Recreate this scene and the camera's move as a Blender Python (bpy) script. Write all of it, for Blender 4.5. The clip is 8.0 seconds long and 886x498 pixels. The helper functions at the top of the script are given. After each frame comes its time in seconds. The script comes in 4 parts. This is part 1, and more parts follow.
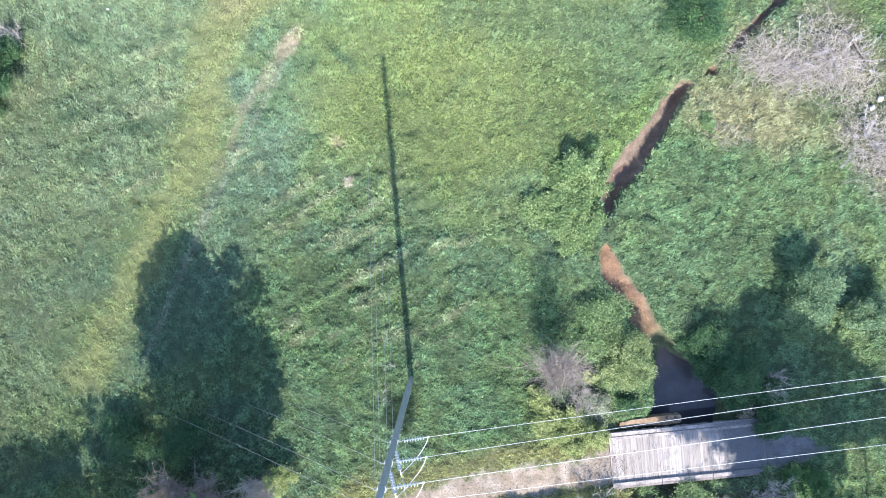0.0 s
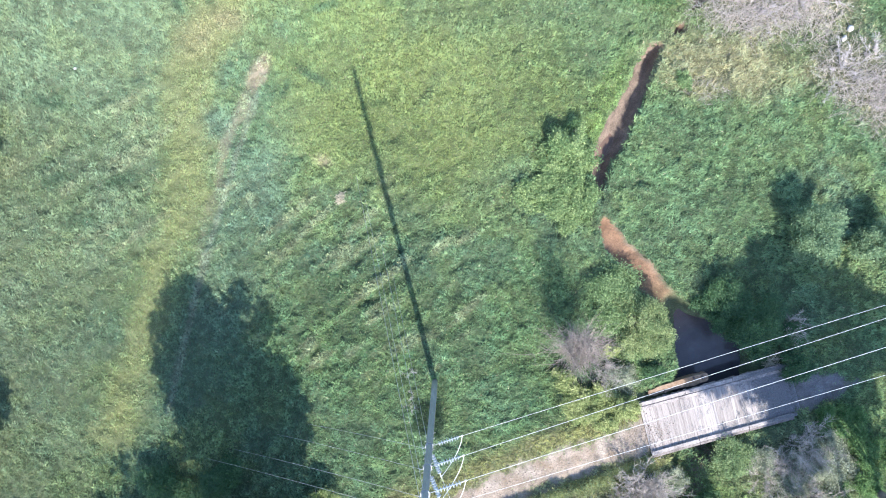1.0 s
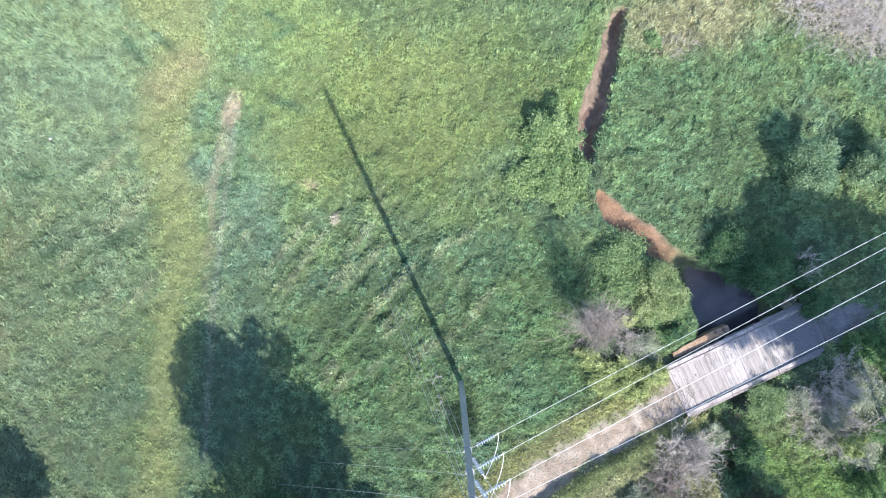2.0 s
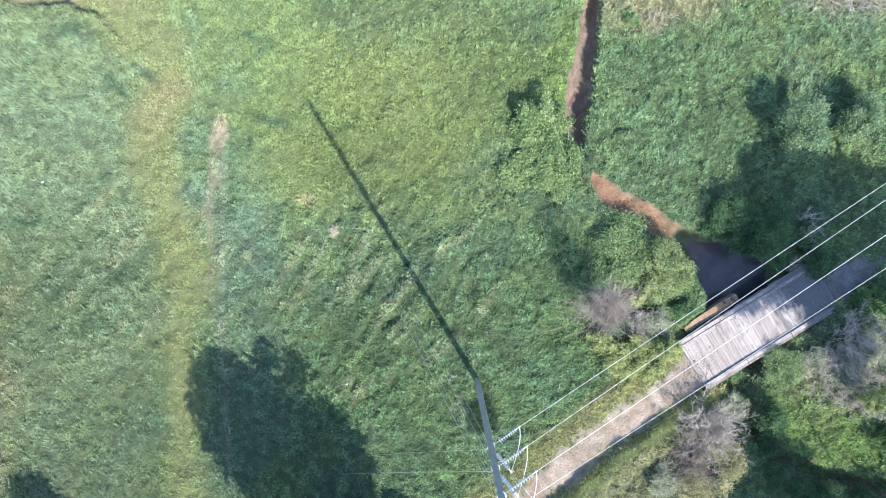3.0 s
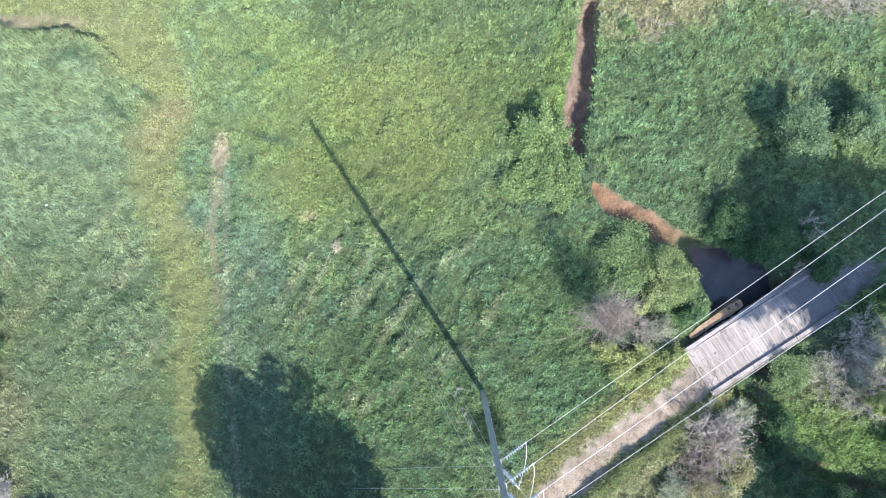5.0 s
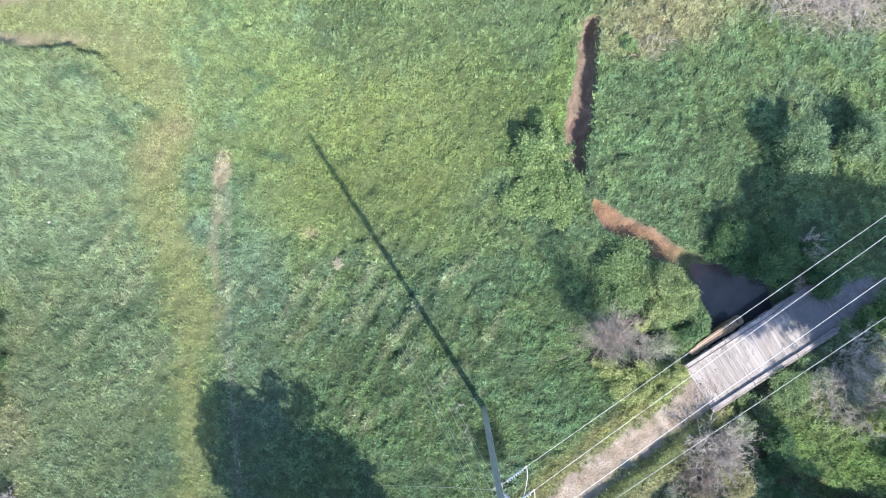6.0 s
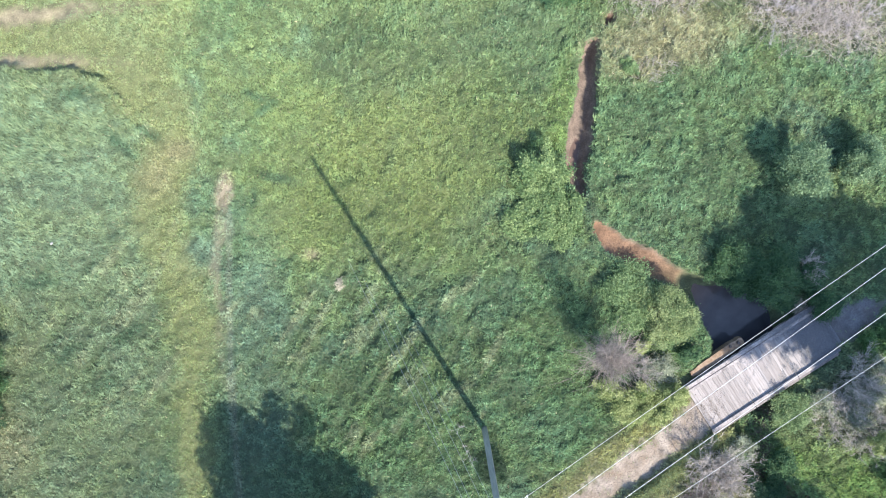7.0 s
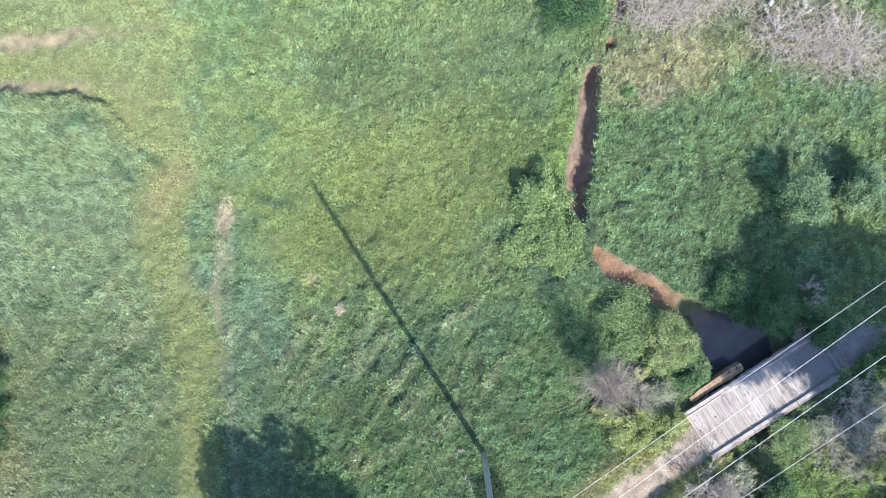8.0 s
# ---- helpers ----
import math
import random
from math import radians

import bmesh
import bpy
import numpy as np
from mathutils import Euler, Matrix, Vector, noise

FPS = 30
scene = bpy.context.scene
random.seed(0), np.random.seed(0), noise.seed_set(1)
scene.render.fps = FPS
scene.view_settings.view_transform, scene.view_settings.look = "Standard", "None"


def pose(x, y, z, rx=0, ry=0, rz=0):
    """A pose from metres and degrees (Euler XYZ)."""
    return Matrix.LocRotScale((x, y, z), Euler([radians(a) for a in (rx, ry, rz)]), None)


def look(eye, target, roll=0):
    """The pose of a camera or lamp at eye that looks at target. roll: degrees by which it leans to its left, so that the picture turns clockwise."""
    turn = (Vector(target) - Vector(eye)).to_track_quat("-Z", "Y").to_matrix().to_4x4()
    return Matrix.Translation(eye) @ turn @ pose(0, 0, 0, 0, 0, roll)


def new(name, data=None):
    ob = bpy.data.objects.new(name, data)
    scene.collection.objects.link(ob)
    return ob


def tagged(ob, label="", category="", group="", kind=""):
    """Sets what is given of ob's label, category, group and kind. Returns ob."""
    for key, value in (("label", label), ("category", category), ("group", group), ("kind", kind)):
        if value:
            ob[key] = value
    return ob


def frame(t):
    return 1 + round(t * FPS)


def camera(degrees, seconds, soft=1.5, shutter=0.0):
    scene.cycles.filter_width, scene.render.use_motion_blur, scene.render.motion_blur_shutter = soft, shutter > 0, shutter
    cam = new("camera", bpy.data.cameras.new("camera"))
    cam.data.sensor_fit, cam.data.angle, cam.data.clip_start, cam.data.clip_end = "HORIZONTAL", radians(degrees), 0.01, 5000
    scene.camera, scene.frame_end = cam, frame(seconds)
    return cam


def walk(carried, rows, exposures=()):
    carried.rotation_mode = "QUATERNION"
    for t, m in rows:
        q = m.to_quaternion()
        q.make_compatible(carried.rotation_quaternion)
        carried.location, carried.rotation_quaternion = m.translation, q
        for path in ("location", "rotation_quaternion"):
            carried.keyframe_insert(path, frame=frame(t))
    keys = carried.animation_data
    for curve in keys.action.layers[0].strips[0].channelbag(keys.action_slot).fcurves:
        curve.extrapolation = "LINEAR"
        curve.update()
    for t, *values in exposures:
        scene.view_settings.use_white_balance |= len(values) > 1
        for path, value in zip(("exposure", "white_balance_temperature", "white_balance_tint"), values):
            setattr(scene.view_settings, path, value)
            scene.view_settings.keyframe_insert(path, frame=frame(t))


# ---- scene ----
cam = camera(74.0, 8.0, soft=1.0)
PATH = [
    (0, (-3.994, 11.011, 46.517), (-3.434, 10.669, 26.528), 150.01),
    (0.5, (-4.053, 10.863, 46.491), (-3.502, 10.571, 26.501), 142.36),
    (1, (-4.039, 10.823, 46.537), (-3.514, 10.539, 26.546), 137.44),
    (1.5, (-4.139, 11.244, 46.481), (-3.600, 10.794, 26.493), 143.39),
    (3, (-4.254, 11.404, 46.471), (-3.769, 10.904, 26.483), 138.34),
    (3.5, (-4.209, 11.493, 46.447), (-3.757, 11.005, 26.458), 138.74),
    (4, (-4.180, 11.683, 46.435), (-3.756, 11.201, 26.446), 139.94),
    (5.5, (-4.156, 12.965, 46.602), (-3.838, 12.495, 26.610), 146.97),
    (6, (-4.194, 13.804, 46.623), (-3.885, 13.277, 26.632), 150.69),
    (6.5, (-4.129, 14.588, 46.640), (-3.872, 14.067, 26.648), 154.75),
    (7, (-4.245, 15.307, 46.702), (-3.967, 14.867, 26.709), 148.84),
    (7.5, (-4.232, 16.191, 46.740), (-3.974, 15.803, 26.746), 147.58),
    (8, (-4.141, 17.249, 46.802), (-3.925, 16.830, 26.808), 154.06),
]
walk(cam, [(t, look(eye, target, roll)) for t, eye, target, roll in PATH],
     [(0, 1.9, 6330, 11), (1.0, 1.9, 6330, 11), (1.7, 1.87, 6370, 11), (3.0, 1.79, 6450, 10), (4.0, 1.77, 6500, 10), (5.5, 1.74, 6570, 10), (8.0, 1.73, 6600, 10)])

# ---- light ----
SUN_EL, SUN_AZ = 42.9, math.atan2(0.533, -0.846)
world = bpy.data.worlds.new("sky")
scene.world = world
world.use_nodes = True
wn = world.node_tree.nodes
sky = wn.new("ShaderNodeTexSky")
sky.sky_type, sky.sun_disc = "NISHITA", False
sky.ozone_density, sky.dust_density = 2.5, 0.6
sky.sun_elevation, sky.sun_rotation = radians(SUN_EL), SUN_AZ
wn["Background"].inputs["Strength"].default_value = 0.15
world.node_tree.links.new(sky.outputs[0], wn["Background"].inputs["Color"])
lamp = bpy.data.lights.new("sun", "SUN")
lamp.energy, lamp.angle, lamp.color = 3.6, radians(0.53), (1.0, 0.95, 0.87)
sun = new("sun", lamp)
to_sun = Vector((math.cos(radians(SUN_EL)) * math.sin(SUN_AZ), math.cos(radians(SUN_EL)) * math.cos(SUN_AZ), math.sin(radians(SUN_EL))))
sun.matrix_world = look(to_sun * 200, (0, 0, 0))


# ---- small tools ----
class Noise:
    """Smooth value noise on the plan, in metres."""

    def __init__(self, seed):
        self.grid = np.random.RandomState(seed).rand(256, 256)

    def at(self, x, y, size):
        x, y = np.asarray(x, float) / size + 1000, np.asarray(y, float) / size + 1000
        ix, iy = np.floor(x).astype(int), np.floor(y).astype(int)
        fx, fy = x - ix, y - iy
        fx, fy = fx * fx * (3 - 2 * fx), fy * fy * (3 - 2 * fy)
        g = self.grid
        a = g[ix % 256, iy % 256] * (1 - fx) + g[(ix + 1) % 256, iy % 256] * fx
        b = g[ix % 256, (iy + 1) % 256] * (1 - fx) + g[(ix + 1) % 256, (iy + 1) % 256] * fx
        return a * (1 - fy) + b * fy

    def fbm(self, x, y, size, octaves=4):
        total, gain, norm = 0.0, 1.0, 0.0
        for k in range(octaves):
            total = total + gain * self.at(np.asarray(x) + 17.3 * k, np.asarray(y) - 9.1 * k, size / 2 ** k)
            norm += gain
            gain *= 0.55
        return total / norm


N1, N2, N3, N4 = Noise(1), Noise(2), Noise(3), Noise(4)


def step(a, b, v):
    u = np.clip((v - a) / (b - a), 0, 1)
    return u * u * (3 - 2 * u)


def along(x, y, line, value=None):
    """Distance to a polyline, and a value carried along it."""
    best = np.full(np.shape(x), 1e9)
    held = np.zeros(np.shape(x))
    for k in range(len(line) - 1):
        (ax, ay), (bx, by) = line[k], line[k + 1]
        dx, dy = bx - ax, by - ay
        u = np.clip(((x - ax) * dx + (y - ay) * dy) / (dx * dx + dy * dy), 0, 1)
        d = np.hypot(x - ax - u * dx, y - ay - u * dy)
        near = d < best
        best = np.where(near, d, best)
        if value is not None:
            held = np.where(near, value[k] + u * (value[k + 1] - value[k]), held)
    return best, held


def blob(x, y, cx, cy, rx, ry, turn=0.0, soft=0.5):
    c, s = math.cos(radians(turn)), math.sin(radians(turn))
    u, v = (x - cx) * c + (y - cy) * s, -(x - cx) * s + (y - cy) * c
    d = np.hypot(u / rx, v / ry) + (N2.fbm(x, y, 2.2, 3) - 0.5) * 0.7
    return 1 - step(1 - soft, 1 + soft, d)


def mesh_of(name, verts, faces, mat, tones=None):
    me = bpy.data.meshes.new(name)
    verts = np.asarray(verts, np.float32).reshape(-1, 3)
    if isinstance(faces, np.ndarray):
        n, k = faces.shape
        me.vertices.add(len(verts))
        me.vertices.foreach_set("co", verts.ravel())
        me.loops.add(n * k)
        me.loops.foreach_set("vertex_index", faces.astype(np.int32).ravel())
        me.polygons.add(n)
        me.polygons.foreach_set("loop_start", np.arange(0, n * k, k, dtype=np.int32))
        me.update(calc_edges=True)
    else:
        me.from_pydata([tuple(v) for v in verts], [], faces)
    if tones is not None:
        layer = me.attributes.new("tone", "FLOAT_COLOR", "POINT")
        rgba = np.ones((len(verts), 4), np.float32)
        rgba[:, :3] = tones
        layer.data.foreach_set("color", rgba.ravel())
    me.materials.append(mat)
    return me


def under(ob, parent):
    if parent is not None:
        ob.parent = parent
    return ob


def part(name, bm, mat, parent, label=""):
    me = bpy.data.meshes.new(name)
    bm.to_mesh(me)
    bm.free()
    me.materials.append(mat)
    return tagged(under(new(name, me), parent), label)


def thing(name, label, category, group="", at=(0, 0, 0)):
    ob = new(name)
    ob.empty_display_size = 0.2
    ob.location = at
    return tagged(ob, label, category, group)


def smooth(me):
    me.polygons.foreach_set("use_smooth", np.ones(len(me.polygons), bool))
    return me


class Tubes:
    """Tapered tubes along polylines, gathered into one mesh."""

    def __init__(self):
        self.v, self.f = [], []

    def add(self, pts, r0, r1, sides=3):
        n, base = len(pts), len(self.v)
        for i, p in enumerate(pts):
            a, b = pts[max(i - 1, 0)], pts[min(i + 1, n - 1)]
            t = (b[0] - a[0], b[1] - a[1], b[2] - a[2])
            m = math.sqrt(t[0] ** 2 + t[1] ** 2 + t[2] ** 2) or 1.0
            t = (t[0] / m, t[1] / m, t[2] / m)
            e = (1.0, 0.0, 0.0) if abs(t[0]) < 0.8 else (0.0, 1.0, 0.0)
            u = (t[1] * e[2] - t[2] * e[1], t[2] * e[0] - t[0] * e[2], t[0] * e[1] - t[1] * e[0])
            m = math.sqrt(u[0] ** 2 + u[1] ** 2 + u[2] ** 2)
            u = (u[0] / m, u[1] / m, u[2] / m)
            w = (t[1] * u[2] - t[2] * u[1], t[2] * u[0] - t[0] * u[2], t[0] * u[1] - t[1] * u[0])
            r = r0 + (r1 - r0) * i / (n - 1)
            for k in range(sides):
                c, s = r * math.cos(2 * math.pi * k / sides), r * math.sin(2 * math.pi * k / sides)
                self.v.append((p[0] + c * u[0] + s * w[0], p[1] + c * u[1] + s * w[1], p[2] + c * u[2] + s * w[2]))
        for i in range(n - 1):
            for k in range(sides):
                k2 = (k + 1) % sides
                q = base + i * sides
                self.f.append((q + k, q + k2, q + sides + k2, q + sides + k))
        if sides > 4:
            self.f.append(tuple(base + k for k in reversed(range(sides))))
            self.f.append(tuple(base + (n - 1) * sides + k for k in range(sides)))

    def put(self, name, mat, parent=None, label=""):
        me = bpy.data.meshes.new(name)
        me.from_pydata(self.v, [], self.f)
        smooth(me)
        me.materials.append(mat)
        return tagged(under(new(name, me), parent), label)


def box(bm, size, m, bevel=0.0):
    made = bmesh.ops.create_cube(bm, size=1.0, matrix=m @ Matrix.Diagonal((*size, 1)))
    if bevel:
        edges = {e for v in made["verts"] for e in v.link_edges}
        bmesh.ops.bevel(bm, geom=list(edges), offset=bevel, segments=1, affect="EDGES")


# ---- materials ----
def material(name, rough=0.6, metal=0.0, spec=0.5):
    mat = bpy.data.materials.new(name)
    mat.use_nodes = True
    nodes, links = mat.node_tree.nodes, mat.node_tree.links
    bsdf = nodes["Principled BSDF"]
    bsdf.inputs["Roughness"].default_value = rough
    bsdf.inputs["Metallic"].default_value = metal
    bsdf.inputs["Specular IOR Level"].default_value = spec
    return mat, nodes, links, bsdf


def tone_material(name, rough, translucent, spec=0.4):
    """Colour from the mesh's own tones, some light passing through."""
    mat, nodes, links, bsdf = material(name, rough, 0.0, spec)
    tone = nodes.new("ShaderNodeAttribute")
    tone.attribute_name = "tone"
    links.new(tone.outputs["Color"], bsdf.inputs["Base Color"])
    if translucent:
        thin = nodes.new("ShaderNodeBsdfTranslucent")
        mixer = nodes.new("ShaderNodeMixShader")
        mixer.inputs[0].default_value = translucent
        links.new(tone.outputs["Color"], thin.inputs["Color"])
        links.new(bsdf.outputs[0], mixer.inputs[1])
        links.new(thin.outputs[0], mixer.inputs[2])
        links.new(mixer.outputs[0], nodes["Material Output"].inputs["Surface"])
    return mat


def mottled(name, low, high, size, rough=0.7, metal=0.0, bump=0.0, stretch=(1, 1, 1), fine=6.0, vary=0.0, spec=0.4, drift=0.0):
    """Two colours mixed by noise at two scales, with relief and a random shift between pieces."""
    mat, nodes, links, bsdf = material(name, rough, metal, spec)
    coord = nodes.new("ShaderNodeTexCoord")
    mapping = nodes.new("ShaderNodeMapping")
    mapping.inputs["Scale"].default_value = stretch
    links.new(coord.outputs["Object"], mapping.inputs["Vector"])
    if drift:
        own, far = nodes.new("ShaderNodeObjectInfo"), nodes.new("ShaderNodeMath")
        far.operation = "MULTIPLY"
        far.inputs[1].default_value = drift
        links.new(own.outputs["Random"], far.inputs[0])
        links.new(far.outputs[0], mapping.inputs["Location"])
    coarse, grain = nodes.new("ShaderNodeTexNoise"), nodes.new("ShaderNodeTexNoise")
    coarse.inputs["Scale"].default_value, grain.inputs["Scale"].default_value = 1 / size, fine / size
    coarse.inputs["Detail"].default_value = grain.inputs["Detail"].default_value = 5
    add = nodes.new("ShaderNodeMath")
    add.operation = "MULTIPLY_ADD"
    add.inputs[1].default_value = 0.55
    links.new(mapping.outputs[0], coarse.inputs["Vector"])
    links.new(mapping.outputs[0], grain.inputs["Vector"])
    links.new(grain.outputs["Fac"], add.inputs[0])
    half = nodes.new("ShaderNodeMath")
    half.operation = "MULTIPLY"
    half.inputs[1].default_value = 0.45
    links.new(coarse.outputs["Fac"], half.inputs[0])
    links.new(half.outputs[0], add.inputs[2])
    last = add
    if vary:
        info, shift = nodes.new("ShaderNodeObjectInfo"), nodes.new("ShaderNodeMath")
        shift.operation = "MULTIPLY_ADD"
        shift.inputs[1].default_value = vary
        links.new(info.outputs["Random"], shift.inputs[0])
        links.new(add.outputs[0], shift.inputs[2])
        last = shift
    ramp = nodes.new("ShaderNodeValToRGB")
    ramp.color_ramp.elements[0].position, ramp.color_ramp.elements[1].position = 0.32, 0.68 + vary
    ramp.color_ramp.elements[0].color, ramp.color_ramp.elements[1].color = (*low, 1), (*high, 1)
    links.new(last.outputs[0], ramp.inputs[0])
    links.new(ramp.outputs[0], bsdf.inputs["Base Color"])
    if bump:
        relief = nodes.new("ShaderNodeBump")
        relief.inputs["Strength"].default_value, relief.inputs["Distance"].default_value = 0.7, bump
        links.new(grain.outputs["Fac"], relief.inputs["Height"])
        links.new(relief.outputs[0], bsdf.inputs["Normal"])
    return mat


def ground_material():
    mat, nodes, links, bsdf = material("soil_and_turf", 0.9, 0.0, 0.25)
    tone = nodes.new("ShaderNodeAttribute")
    tone.attribute_name = "tone"
    coord = nodes.new("ShaderNodeTexCoord")
    grit, patch = nodes.new("ShaderNodeTexNoise"), nodes.new("ShaderNodeTexNoise")
    grit.inputs["Scale"].default_value, patch.inputs["Scale"].default_value = 9.0, 1.3
    grit.inputs["Detail"].default_value = patch.inputs["Detail"].default_value = 6
    links.new(coord.outputs["Object"], grit.inputs["Vector"])
    links.new(coord.outputs["Object"], patch.inputs["Vector"])
    both = nodes.new("ShaderNodeMath")
    both.operation = "MULTIPLY"
    links.new(grit.outputs["Fac"], both.inputs[0])
    links.new(patch.outputs["Fac"], both.inputs[1])
    span = nodes.new("ShaderNodeMapRange")
    span.inputs["From Min"].default_value, span.inputs["From Max"].default_value = 0.12, 0.4
    span.inputs["To Min"].default_value, span.inputs["To Max"].default_value = 0.6, 1.35
    links.new(both.outputs[0], span.inputs["Value"])
    tint = nodes.new("ShaderNodeVectorMath")
    tint.operation = "SCALE"
    links.new(tone.outputs["Color"], tint.inputs[0])
    links.new(span.outputs[0], tint.inputs["Scale"])
    links.new(tint.outputs[0], bsdf.inputs["Base Color"])
    relief = nodes.new("ShaderNodeBump")
    relief.inputs["Strength"].default_value, relief.inputs["Distance"].default_value = 0.8, 0.05
    links.new(grit.outputs["Fac"], relief.inputs["Height"])
    links.new(relief.outputs[0], bsdf.inputs["Normal"])
    return mat


def water_material():
    mat, nodes, links, bsdf = material("muddy_water", 0.1, 0.0, 0.25)
    coord = nodes.new("ShaderNodeTexCoord")
    silt, ripple = nodes.new("ShaderNodeTexNoise"), nodes.new("ShaderNodeTexNoise")
    silt.inputs["Scale"].default_value, silt.inputs["Detail"].default_value = 0.9, 6
    ripple.inputs["Scale"].default_value, ripple.inputs["Detail"].default_value = 5.0, 3
    links.new(coord.outputs["Object"], silt.inputs["Vector"])
    links.new(coord.outputs["Object"], ripple.inputs["Vector"])
    ramp = nodes.new("ShaderNodeMix")
    ramp.data_type = "RGBA"
    ramp.inputs[6].default_value, ramp.inputs[7].default_value = (0.5, 0.5, 0.52, 1), (1.45, 1.4, 1.35, 1)
    links.new(silt.outputs["Fac"], ramp.inputs[0])
    tone = nodes.new("ShaderNodeAttribute")
    tone.attribute_name = "tone"
    tint = nodes.new("ShaderNodeVectorMath")
    tint.operation = "MULTIPLY"
    links.new(ramp.outputs[2], tint.inputs[0])
    links.new(tone.outputs["Color"], tint.inputs[1])
    links.new(tint.outputs[0], bsdf.inputs["Base Color"])
    relief = nodes.new("ShaderNodeBump")
    relief.inputs["Strength"].default_value, relief.inputs["Distance"].default_value = 0.25, 0.02
    links.new(ripple.outputs["Fac"], relief.inputs["Height"])
    links.new(relief.outputs[0], bsdf.inputs["Normal"])
    return mat


GROUND = ground_material()
WATER = water_material()
GRASS = tone_material("grass_blade", 0.62, 0.28, 0.22)
CLOD = tone_material("clod", 0.9, 0.0, 0.2)
LEAF = tone_material("leaf", 0.6, 0.3, 0.25)
BARK = mottled("bark", (0.07, 0.055, 0.045), (0.2, 0.17, 0.15), 0.3, 0.85, bump=0.02, stretch=(1, 1, 0.3))
TWIG = mottled("grey_twig", (0.26, 0.235, 0.23), (0.52, 0.48, 0.48), 0.5, 0.8)
TWIG_PALE = mottled("bleached_cane", (0.25, 0.215, 0.19), (0.54, 0.485, 0.445), 0.6, 0.8)
TWIG_BROWN = mottled("brown_twig", (0.14, 0.112, 0.1), (0.37, 0.31, 0.28), 0.5, 0.8)
POLE = mottled("treated_pole", (0.13, 0.15, 0.16), (0.24, 0.26, 0.27), 0.3, 0.75, bump=0.006, stretch=(3, 3, 0.25))
STRAW = mottled("straw", (0.42, 0.37, 0.27), (0.66, 0.61, 0.48), 0.2, 0.85)
DECK = mottled("weathered_plank", (0.1, 0.08, 0.07), (0.41, 0.372, 0.357), 0.45, 0.85, bump=0.01, stretch=(2.2, 0.5, 1), vary=0.12, drift=60.0)
KERB = mottled("grey_timber", (0.1, 0.085, 0.08), (0.36, 0.325, 0.315), 0.5, 0.8, bump=0.01, stretch=(0.6, 0.6, 1))
EDGE = mottled("stained_timber", (0.07, 0.06, 0.055), (0.24, 0.21, 0.2), 0.5, 0.8, bump=0.01, stretch=(0.6, 0.6, 1))
TAN = mottled("tan_ledge", (0.11, 0.065, 0.033), (0.28, 0.2, 0.14), 1.2, 0.8, bump=0.01)
DARKWOOD = mottled("creosoted_timber", (0.05, 0.04, 0.035), (0.13, 0.1, 0.085), 0.5, 0.8, bump=0.01)
STEEL = mottled("galvanised_steel", (0.2, 0.21, 0.22), (0.34, 0.35, 0.36), 0.2, 0.6, metal=0.3)
WIRE = mottled("aluminium_wire", (0.55, 0.55, 0.56), (0.75, 0.75, 0.76), 0.4, 0.5, metal=0.1)
GUY = mottled("dull_guy_strand", (0.3, 0.32, 0.33), (0.5, 0.52, 0.53), 0.4, 0.5, metal=0.5)
BELL = mottled("glazed_porcelain", (0.34, 0.38, 0.44), (0.46, 0.5, 0.55), 0.3, 0.25)
STONE = mottled("pale_stone", (0.25, 0.24, 0.23), (0.5, 0.49, 0.47), 0.3, 0.85, bump=0.02)

# ---- plan of the ground ----
# the creek: x, y, half its width, depth of its bed, how much silt the water shows (low where it is deep, and to darken
# the shaded pool)
UPPER_REACH = [  # x, y, half width, depth, silt
    (20, 62, 0.5, 1.2, 0.2), (12.5, 44, 0.4, 1.2, 0.2), (10.0, 36.2, 0.3, 0.9, 0.1), (9.75, 34.9, 0.26, 0.8, 0.1), (9.5, 34.0, 0.0, 0.3, 0.1),
    (9.2, 32.7, 0.3, 0.8, 0.1), (8.5, 31.6, -0.1, 0.3, 0.1), (7.85, 30.6, 0.62, 1.4, 0.1), (7.65, 28.6, 0.75, 1.4, 0.2), (7.5, 26.4, 0.95, 1.4, 0.3),
    (7.2, 24.1, 1.18, 1.45, 0.38), (7.0, 22.3, 1.15, 1.6, 0.34), (6.9, 20.9, 0.85, 1.6, 0.3), (7.0, 19.8, 0.62, 1.3, 0.4), (7.4, 18.55, 0.34, 0.8, 0.5)]
LOWER_REACH = [  # the shallow silted stretch
    (8.0, 17.55, -0.3, 0.0, 0.9), (8.85, 16.0, 0.62, 0.5, 0.95), (10.1, 15.0, 1.0, 0.55, 1.0), (11.7, 14.1, 1.15, 0.6, 1.0), (13.5, 13.15, 1.1, 0.65, 1.0),
    (15.2, 12.35, 0.95, 0.7, 1.0), (16.9, 11.5, 1.05, 1.5, 0.3)]
POOL_REACH = [  # the pool and on under the bridge
    (18.8, 10.2, 1.9, 2.0, 0.0), (20.9, 8.5, 3.0, 2.1, 0.0), (21.8, 5.2, 2.8, 2.1, 0.0), (21.5, 0.8, 1.5, 1.35, 0.1), (22.4, -2.4, 0.9, 1.2, 0.1),
    (24.6, -5.3, 0.8, 1.15, 0.1), (29.0, -7.0, 0.8, 1.2, 0.1), (34.5, -7.8, 0.9, 1.2, 0.1), (46, -13, 1.2, 2.0, 0.1), (70, -20, 2.0, 2.0, 0.1)]
COURSE = UPPER_REACH + LOWER_REACH + POOL_REACH
